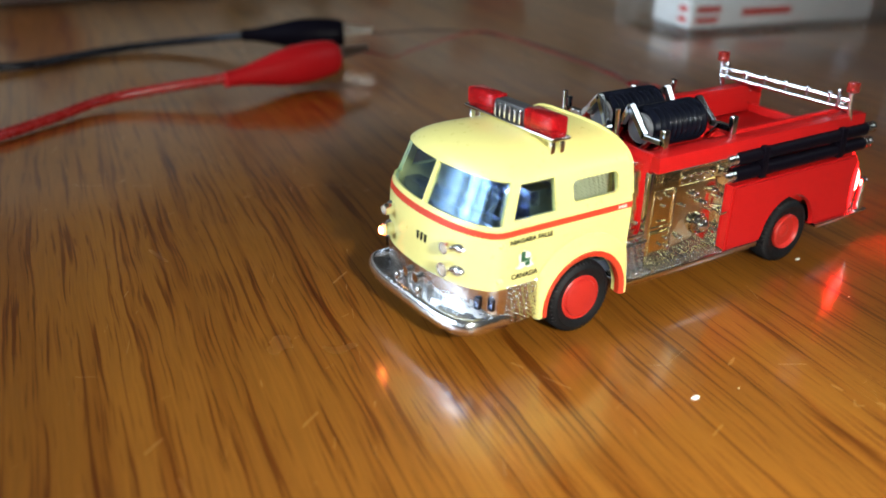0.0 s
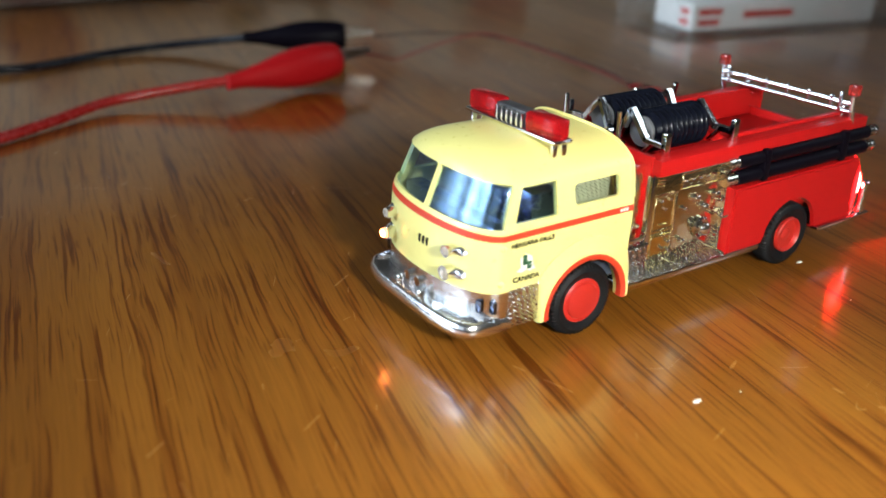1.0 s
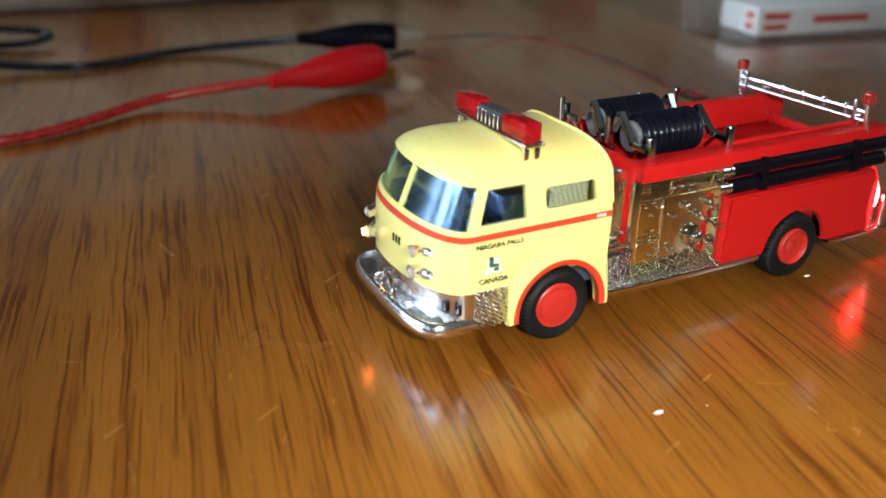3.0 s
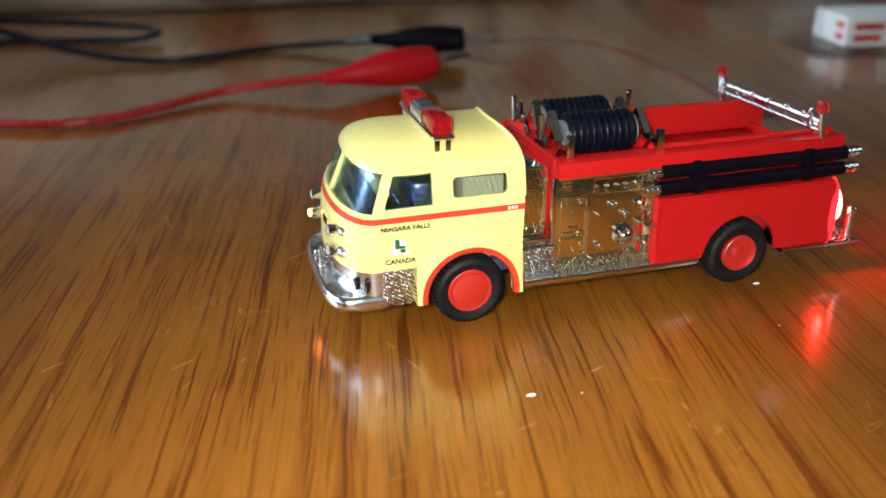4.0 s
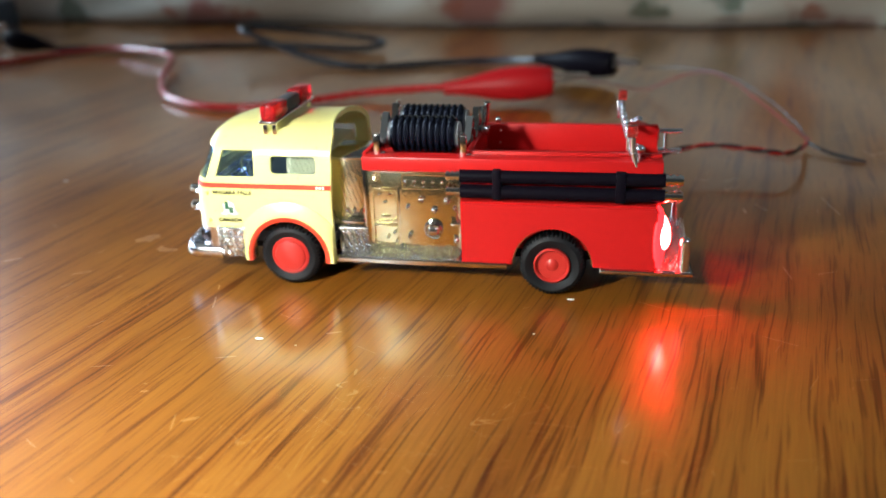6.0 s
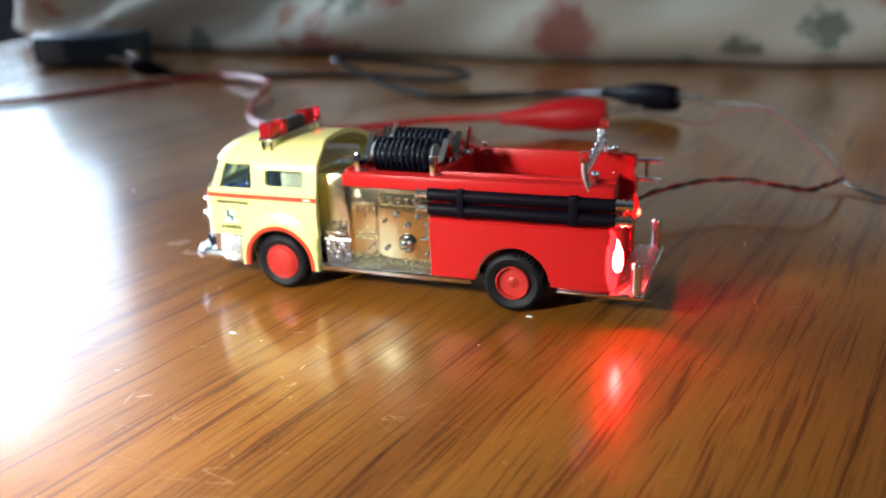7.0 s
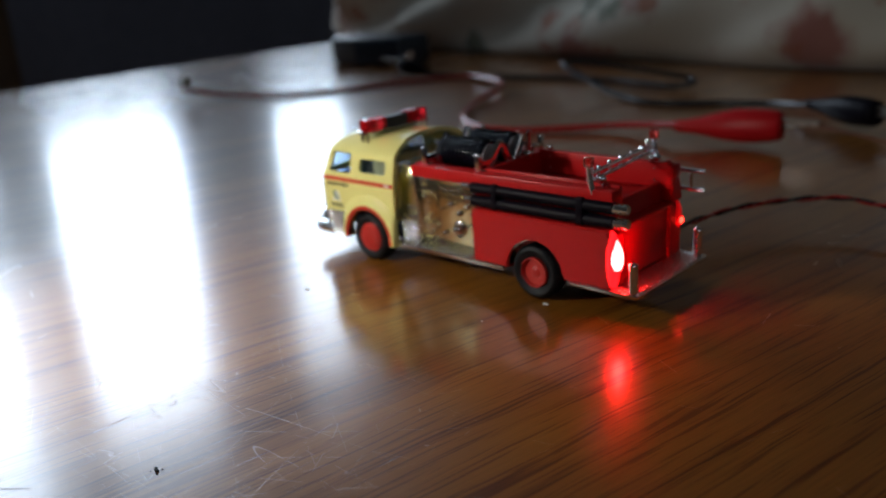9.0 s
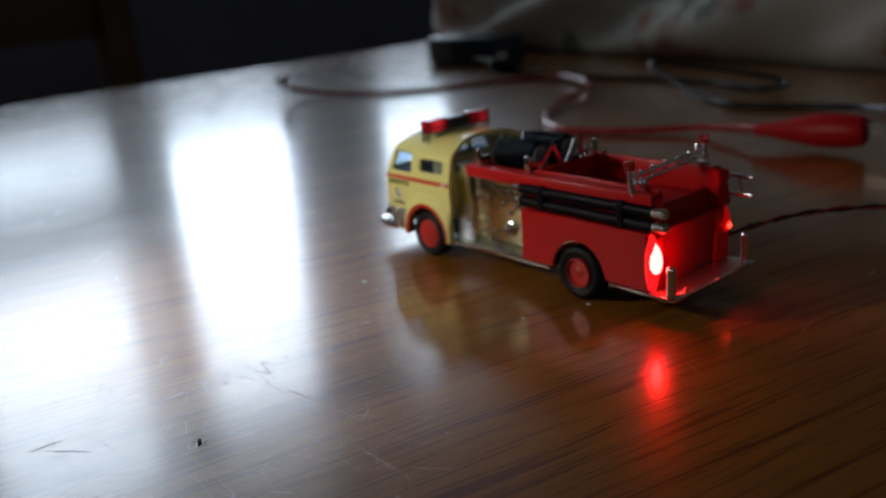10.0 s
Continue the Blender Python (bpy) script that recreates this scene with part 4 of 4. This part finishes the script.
for x, high in ((40.6, 31.2), (56.6, 30.6)):
    stand = part("reel_stand", strap((x, -2.0, 25.0), (x, 2.0, 25.0)), CHROME, truck, "chrome reel stand")
    for s in (-1, 1):
        zz = [(11.2, 27.2), (7.2, 27.2), (3.6, high), (1.2, 26.6), (0.2, 25.2)]
        for (y0, z0), (y1, z1) in zip(zz, zz[1:]):
            part("stand_strap", strap((x, s * y0, z0), (x, s * y1, z1)), CHROME, stand)
        part("stand_post", box(B(), x - 0.6, x + 0.6, *sorted((s * 11.8, s * 10.7)), 25.3, 29.4, 0.2), CHROME, stand)
        part("stand_brace", rod(B(), (x, s * 8.6, 27.0), (x, s * 6.4, 24.6), 0.45, seg=8), CHROME, stand)
        part("stand_foot", ball(B(), (x + 0.8, s * 10.4, 25.4), 0.8, 1, 1, 0.7), CHROME, stand)
for s in (-1, 1):
    part("grab_post", rod(B(), (39.6, s * 10.8 if s > 0 else s * 2.0, 25.0), (39.4, s * 10.8 if s > 0 else s * 2.0, 30.6), 0.42, seg=10), CHROME, truck, "chrome grab post")
part("nozzle", rod(rod(B(), (57.8, 4.5, 26.0), (58.6, 4.2, 30.0), 0.9, 0.5, 12), (58.6, 4.2, 30.0), (58.7, 4.1, 31.8), 0.45, 0.6, 12), CHROME, truck, "chrome deck nozzle")
part("nozzle_base", ball(B(), (57.9, 4.5, 26.4), 1.3, 1, 1, 0.9), CHROME, truck)

# rear rail with its beacons
bar = part("rear_rail", rod(rod(B(), (86.0, -12.8, 27.0), (84.3, 14.4, 27.4), 0.42, seg=10), (86.1, -12.8, 28.5), (84.4, 14.4, 28.9), 0.42, seg=8), RAILCHROME, truck, "chrome rear cross rail")
for k in range(5):
    y = -9 + 4.5 * k
    x = 85.15 - 0.062 * y
    part("rail_ornament", ball(rod(B(), (x, y, 27.1), (x, y, 28.8), 0.3, seg=8), (x, y, 29.1), 0.5), RAILCHROME, bar)
for s in (-1, 1):
    y, x, top = (-12.9, 86.1, 30.1) if s < 0 else (14.5, 84.4, 30.3)
    post = part("beacon_post", rod(rod(B(), (x + 0.9, y, 24.8), (x + 0.2, y, 27.2), 0.45, 0.55, 10), (x + 0.2, y, 27.2), (x, y, top), 0.5, seg=10), RAILCHROME, truck, "chrome beacon post")
    part("post_arm", rod(B(), (x + 1.2, y, 25.4), (x + 0.1, y, 29.4), 0.28, seg=8), RAILCHROME, post)
    part("beacon", box(B(), x - 0.85, x + 0.85, y - 0.85, y + 0.85, top - 0.1, top + 1.9, 0.25), PINKLENS, post, "clear red beacon lens")
    part("post_fin", box(B(), x - 1.0, x - 0.2, y - s * 1.9 - 0.3, y - s * 1.9 + 0.3, 27.0, 30.4, 0.15), RAILCHROME, post)
    part("deck_light", ball(rod(B(), (87.6, s * 10.4, 25.6), (87.6, s * 10.4, 26.8), 0.35), (87.6, s * 10.4, 27.2), 0.8), RAILCHROME, truck, "chrome deck light")

# ladder hung outside the far wall
lad = part("ladder", rod(rod(B(), (58, 14.7, 23.9), (96.4, 14.7, 23.9), 0.5, seg=8), (58, 14.7, 19.9), (96.4, 14.7, 19.9), 0.5, seg=8), RAILCHROME, truck, "chrome ladder hung on the side")
for k in range(8):
    part("rung", rod(B(), (60 + 4.75 * k, 14.7, 19.9), (60 + 4.75 * k, 14.7, 23.9), 0.38, seg=8), CHROME, lad)

# tailboard
tb = part("tailboard", box(B(), 81.4, 97.6, -14.2, 14.2, 5.0, 5.8, 0.2), CHROME, truck, "chrome rear tailboard")
part("tailboard_tread", box(B(), 91.6, 97.2, -13.6, 13.6, 5.8, 6.0, 0.05), TREAD, tb)
for s in (-1, 1):
    bm = rod(B(), (96.0, s * 13.0, 5.8), (96.0, s * 13.0, 11.6), 0.95, seg=18)
    ball(bm, (96.0, s * 13.0, 11.6), 0.95, 1, 1, 0.6)
    part("tail_post", bm, CHROME, tb)
# tail lamps: lit red lenses let into the rear corners
for s in (-1, 1):
    flame = [(0.9, 6.1), (1.4, 7.0), (1.65, 8.6), (1.75, 10.6), (1.75, 12.8), (1.65, 14.6), (1.35, 16.0), (0.8, 17.2), (0.1, 17.9)]
    if s > 0:
        flame = [(0.3, 11.6), (0.9, 12.4), (1.2, 13.8), (1.15, 15.2), (0.8, 16.6), (0.1, 17.6)]
    lens = part("tail_lamp", lathe(B(), flame, pose(91.2, s * 12.75, 0) @ Matrix.Diagonal((0.78, 0.85, 1, 1)), 20), LENSGLOW if s < 0 else LENSDIM, truck, "glowing red teardrop tail lamp")
    core = [(0.3, 9.6), (0.95, 10.0), (1.35, 11.0), (1.45, 12.3), (1.25, 13.8), (0.7, 15.2), (0.08, 16.2)] if s < 0 else [(0.2, 12.6), (0.5, 13.0), (0.5, 13.6), (0.2, 14.0)]
    part("lamp_core", lathe(B(), core, pose(92.1, s * 12.75, 0) @ Matrix.Diagonal((0.95, 1.0, 1, 1)), 18), BULB if s < 0 else BULBDIM, lens, "white-hot lit lamp core")
    # plated lining that glints inside the rear wheel arch
    bm = B()
    loops = []
    for k in range(25):
        a = radians(4 + 172 * k / 24)
        loops.append([bm.verts.new((AXLES[1] + r * math.cos(a), s * y, 5.9 + r * math.sin(a))) for r, y in ((7.25, 13.4), (7.25, 11.2), (7.05, 11.2), (7.05, 13.4))])
    for p, q in zip(loops, loops[1:]):
        for j in range(4):
            bm.faces.new((p[j], p[(j + 1) % 4], q[(j + 1) % 4], q[j]))
    bm.faces.new(loops[0]), bm.faces.new(loops[-1])
    part("arch_lining", bm, CHROME, body)
part("rear_ledge", box(B(), 88.9, 91.6, -10.2, 10.2, 17.0, 17.9, 0.2), RED, body)
part("rear_panel", box(B(), 88.4, 90.7, -10.6, 10.6, 5.9, 17.1, 0.3), RED, body)

# light bar on the roof
lb = part("light_bar", box(B(), 17.9, 21.5, -10.9, 10.9, 30.6, 31.3, 0.3, 3), CHROME, truck, "chrome roof light bar")
for s in (-1, 1):
    part("bar_lens", box(B(), 18.2, 21.2, *sorted((s * 3.7, s * 10.4)), 31.3, 34.1, 0.4, 3), REDLENS, lb, "red light bar lens")
    part("bar_foot", box(B(), 18.4, 19.3, *sorted((s * 9.4, s * 10.2)), 28.0, 30.7, 0.15), CHROME, lb)
    part("bar_foot", box(B(), 20.2, 21.1, *sorted((s * 9.4, s * 10.2)), 28.0, 30.7, 0.15), CHROME, lb)
part("siren_housing", box(B(), 18.5, 21.0, -3.6, 3.6, 31.3, 33.8, 0.3), SIREN, lb, "dark grey siren housing")
for k in range(6):
    y = -3.0 + 1.2 * k
    part("siren_fin", box(B(), 18.1, 18.7, y - 0.2, y + 0.2, 31.3, 33.4, 0.08), CHROME, lb)


# ---------------------------------------------------------------- things on the table (millimetres)
def on_table(pts):
    return smooth_path(pts, 10)


def clip_lead(name, wire_pts, r, wire_mat, label, category):
    ob = tagged(part(name, tube(B(), on_table(wire_pts), r, 10), wire_mat, sharp=80), label, category)
    return ob


def alligator_clip(parent, start, end, boot_mat, label, jaw=10.0, fat=1.0):
    """A vinyl boot that swells from the wire to the jaw, with the metal jaws showing."""
    a, b = Vector(start), Vector(end)
    d = b - a
    fr = [0, 0.08, 0.16, 0.3, 0.45, 0.6, 0.75, 0.88, 0.97, 1.0]
    rr = [v * fat for v in (1.9, 2.0, 2.3, 3.2, 4.3, 5.0, 5.1, 4.8, 4.4, 3.8)]
    pts = [a + d * f for f in fr]
    for p, r in zip(pts, rr):
        p.z = max(p.z, r * 1.12 + 0.1)
    boot = part("clip_boot", tube(B(), pts, rr, 18, 1.12), boot_mat, parent, label, sharp=70)
    u = d.normalized()
    top = b + Vector((0, 0, 1.0))
    side = u.cross(Vector((0, 0, 1))).normalized()
    for sgn, nm in ((1, "upper_jaw"), (-1, "lower_jaw")):
        bm = B()
        m = Matrix.Translation(top + u * (jaw / 2 - 2.5) + Vector((0, 0, sgn * 1.0))) @ u.to_track_quat("X", "Z").to_matrix().to_4x4() @ Matrix.Rotation(sgn * 0.09, 4, "Y")
        bmesh.ops.create_cube(bm, size=1, matrix=m @ Matrix.Diagonal((jaw + 5, 2.6, 0.9, 1)))
        for k in range(5):
            mm = m @ Matrix.Translation((jaw / 2 + 1.4 - k * 1.6, 0, -sgn * 0.8)) @ Matrix.Rotation(radians(45), 4, "Y")
            bmesh.ops.create_cube(bm, size=0.8, matrix=mm @ Matrix.Diagonal((1, 2.9, 1, 1)))
        part(nm, bm, STEEL, boot, "nickel plated toothed jaw")
    return boot


red_lead = clip_lead("red_test_lead", [(26, 140, 6.5), (10, 145, 4.5), (-8, 147, 2.6), (-24, 138, 1.8), (-42, 128, 1.6), (-61, 128, 1.6), (-82, 142, 1.8), (-99, 170, 2.4), (-110, 200, 3.8), (-118, 216, 4.2), (-136, 231, 4), (-168, 245, 2.6), (-194, 226, 1.8), (-209, 195, 1.6), (-231, 163, 1.8), (-252, 143, 3), (-268, 130, 6), (-272, 120, 10), (-264, 114, 14)], 1.4, WIRERED, "red test lead with vinyl clip on the table", "wire")
alligator_clip(red_lead, (24, 139.5, 6), (61.5, 144, 8.0), BOOTRED, "glossy red vinyl clip boot", 12.0, 1.05)
part("plug_end", ball(rod(B(), (-266, 116, 13), (-257, 112.5, 15.5), 2.6, 2.2, 14), (-255, 112, 15.8), 3.2), STEEL, red_lead, "nickel plug tip")
black_lead = clip_lead("black_test_lead", [(52, 194, 6.5), (40, 206, 4), (24, 214, 2.2), (6, 213, 1.6), (-20, 204, 1.6), (-40, 210, 2.2), (-57, 217, 5), (-73, 223, 9.5), (-87, 228, 13.6), (-88, 236, 13.8), (-80, 243, 12.8), (-66, 252, 10), (-46, 257, 7), (-31, 257.5, 4.8), (-27, 252, 3.4), (-37, 249, 2), (-57, 255, 1.6), (-86, 262, 1.6), (-126, 259, 1.6), (-165, 251, 1.8), (-196, 243, 3.5)], 1.4, WIREBLACK, "black test lead looped on the table", "wire")
alligator_clip(black_lead, (51, 195, 6.5), (82, 178, 7.5), BLACK, "matt black clip boot", 10.0, 0.95)
alligator_clip(black_lead, (-195, 243, 4), (-219, 241, 8.5), BLACK, "matt black clip boot", 15.0, 0.85)

# twisted red and black feed wire
feed = [(80.6, 7.0, 4.9), (80.4, 12.0, 4.4), (80.8, 20.0, 5.0), (83.5, 34.0, 5.8), (88.0, 49.0, 6.2), (96.0, 61.0, 6.4), (107.0, 68.5, 6.6), (118.0, 67.5, 6.0), (126.0, 66.5, 5.4), (131.5, 74.0, 5.2), (134.5, 84.0, 4.0), (136.0, 92.0, 2.4)]
bits = smooth_path(feed, 9)
wire = None
for ph, m, nm in ((0, WIRERED, "feed_wire"), (math.pi, WIREBLACK, "black_strand")):
    pts = []
    for k, p in enumerate(bits):
        d = (bits[min(k + 1, len(bits) - 1)] - bits[max(k - 1, 0)]).normalized()
        s = d.cross(Vector((0, 0, 1))).normalized()
        a = k * 0.62 + ph
        pts.append(p + 0.37 * (math.cos(a) * s + math.sin(a) * s.cross(d)))
    ob = part(nm, tube(B(), pts, 0.38, 6), m, wire, sharp=80)
    if wire is None:
        wire = tagged(ob, "thin twisted red and black feed wire from under the truck", "wire")
part("red_tail", tube(B(), smooth_path([(136, 92, 2.4), (132, 96, 5), (126, 112, 8), (119, 130, 11), (112, 138, 12.4), (104, 147, 9), (97, 158, 3.5), (92, 161, 1.4), (82, 153, 5), (73, 147, 8)], 10), 0.26, 6), WIRETHIN, wire)
part("black_tail", tube(B(), smooth_path([(136, 92, 2.4), (134, 99, 5), (129, 115, 8), (122, 135, 10), (114, 152, 10), (104, 166, 8.5), (92, 176, 6.6)], 10), 0.26, 6), WIREBLACK, wire)
part("joint_tail", tube(B(), smooth_path([(135.5, 91, 2.0), (140, 84, 1.0), (148, 77, 0.5)], 8), 0.4, 6), WIREBLACK, wire)

# power pack by the cushion
pack = thing("power_adapter", "black plastic power pack beside the cushion", "power adapter", place=(-0.296, 0.299, 0), turn=4)
part("housing", box(B(), -33, 33, -18, 18, 0, 20.5, 3.5, 3), PACKBLACK, pack)
part("label_plate", box(B(), -27, -8, -18.4, -17.9, 4, 16, 0.1), GREY, pack, "grey label plate")
part("terminal", rod(B(), (31, -12, 8), (41, -15, 8), 2.6, seg=14), SATIN, pack, "pale metal terminal")

# white carton in a clear case
ANG = -11
carton = thing("carton", "low white carton with red printed blocks", "box", place=(0.2255, 0.149, 0.0015), turn=ANG)
part("shell", box(B(), 0, 98, 0, 26, 0, 11.2, 0.4), CARD, carton)
for y0, y1, z0, z1 in ((2.5, 8, 6.4, 8.8), (2.5, 8, 2.1, 4.5)):
    part("print_block", box(B(), -0.12, 0.05, y0, y1, z0, z1), CARDRED, carton)
for x0, x1, z0, z1 in ((3, 15, 6.2, 8.8), (3, 14, 2.0, 4.5), (26, 52, 4.4, 7.2)):
    part("print_block", box(B(), x0, x1, -0.12, 0.05, z0, z1), CARDRED, carton)
case = thing("display_case", "clear acrylic display case over the carton", "display case", place=(0.2065, 0.140, 0), turn=ANG)
W, D, HH = 132, 42, 62
for nm, a in (("side_pane", (0, W, 0, 1.2, 0, HH)), ("side_pane", (0, W, D - 1.2, D, 0, HH)), ("end_pane", (0, 1.2, 1.2, D - 1.2, 0, HH)), ("end_pane", (W - 1.2, W, 1.2, D - 1.2, 0, HH)), ("top_pane", (0, W, 0, D, HH, HH + 1.2)), ("base_pane", (1.2, W - 1.2, 1.2, D - 1.2, 0, 1.2))):
    ob = part(nm, box(B(), *a, 0.3), CLEAR, case)
    ob.visible_shadow = False

# floral cushion: a long soft roll that leans back from the table's edge of sight, with slanting folds
bm = B()
n, k2 = 190, 44
rows = []
for i in range(n + 1):
    u = i / n
    x = -470 + 1120 * u
    end = min(1.0, (u * 1120 / 70) ** 0.5, ((1 - u) * 1120 / 70) ** 0.5)
    row = []
    for j in range(k2 + 1):
        v = j / k2
        a = math.pi * v
        f = noise.noise(Vector((x * 0.0045 + 1.8 * v, v * 5.0, 3)))
        g = noise.noise(Vector((x * 0.011 - 3.0 * v, v * 9.0, 7)))
        h = abs(noise.noise(Vector((x * 0.006 + 4.0 * v, v * 7.0, 11))))
        fold = 1.0 - 2.4 * abs(noise.noise(Vector((x * 0.0024, (2.6 * v - 0.0026 * x) * 3.0, 21))))
        r = (0.97 + 0.13 * f + 0.06 * g - 0.12 * h + 0.11 * fold) * (0.30 + 0.70 * end)
        y = -108 * math.copysign(abs(math.cos(a)) ** 1.25, math.cos(a)) * r
        z = 120 * math.sin(a) ** 1.05 * r
        z = max(0.6, z)
        y += (16.0 if v < 0.5 else -16.0) * math.exp(-z / 7.0)      # the roll bulges out over its foot
        row.append(bm.verts.new((x, y, z)))
    rows.append(row)
for a, b in zip(rows, rows[1:]):
    for j in range(k2 + 1):
        bm.faces.new((a[j], a[(j + 1) % (k2 + 1)], b[(j + 1) % (k2 + 1)], b[j]))
bm.faces.new(rows[0]), bm.faces.new(rows[-1])
cushion = part("floral_cushion", bm, FLORAL, sharp=80)
cushion.matrix_world = pose(0, 0.432, 0.0, 0, 0, -4.0)
tagged(cushion, "long cream cushion printed with red flowers", "cushion")

# chair beyond the table's end
chair = thing("wooden_chair", "dark wooden chair with slatted back beyond the table", "chair", place=(-1.05, 0.05, FLOOR_Z), turn=95)
for x in (-190, 190):
    part("leg", box(B(), x - 20, x + 20, -210, -170, 0, 1000, 5), DARKWOOD, chair)
    part("leg", box(B(), x - 20, x + 20, 170, 210, 0, 450, 5), DARKWOOD, chair)
part("seat", box(B(), -215, 215, -215, 215, 450, 485, 8), DARKWOOD, chair)
for z in (620, 760, 900):
    part("back_slat", box(B(), -170, 170, -200, -182, z, z + 70, 4), DARKWOOD, chair)

# dust specks on the varnish
for x, y, r in ((24.9, -37.4, 0.5), (76.4, -15.6, 0.45), (32.0, -39.0, 0.14), (71.0, -30.0, 0.16), (-63.0, 44.0, 0.4)):
    tagged(part("crumb", ball(B(), (x, y, 0.12), r, 1.6, 0.8, 0.3, 8), WHITEINK), "tiny pale crumb on the table", "crumb", "crumbs on the table")
speck = ball(B(), (66.0, -101.0, 0.15), 0.40, 1.5, 0.8, 0.35, 8)
for x, y, r in ((65.2, -100.6, 0.28), (66.8, -101.5, 0.22), (66.5, -100.3, 0.16), (65.4, -101.7, 0.14)):
    ball(speck, (x, y, 0.08), r, 1.3, 0.8, 0.4, 7)
tagged(part("dirt_speck", speck, INK), "small black dirt speck on the table", "speck")
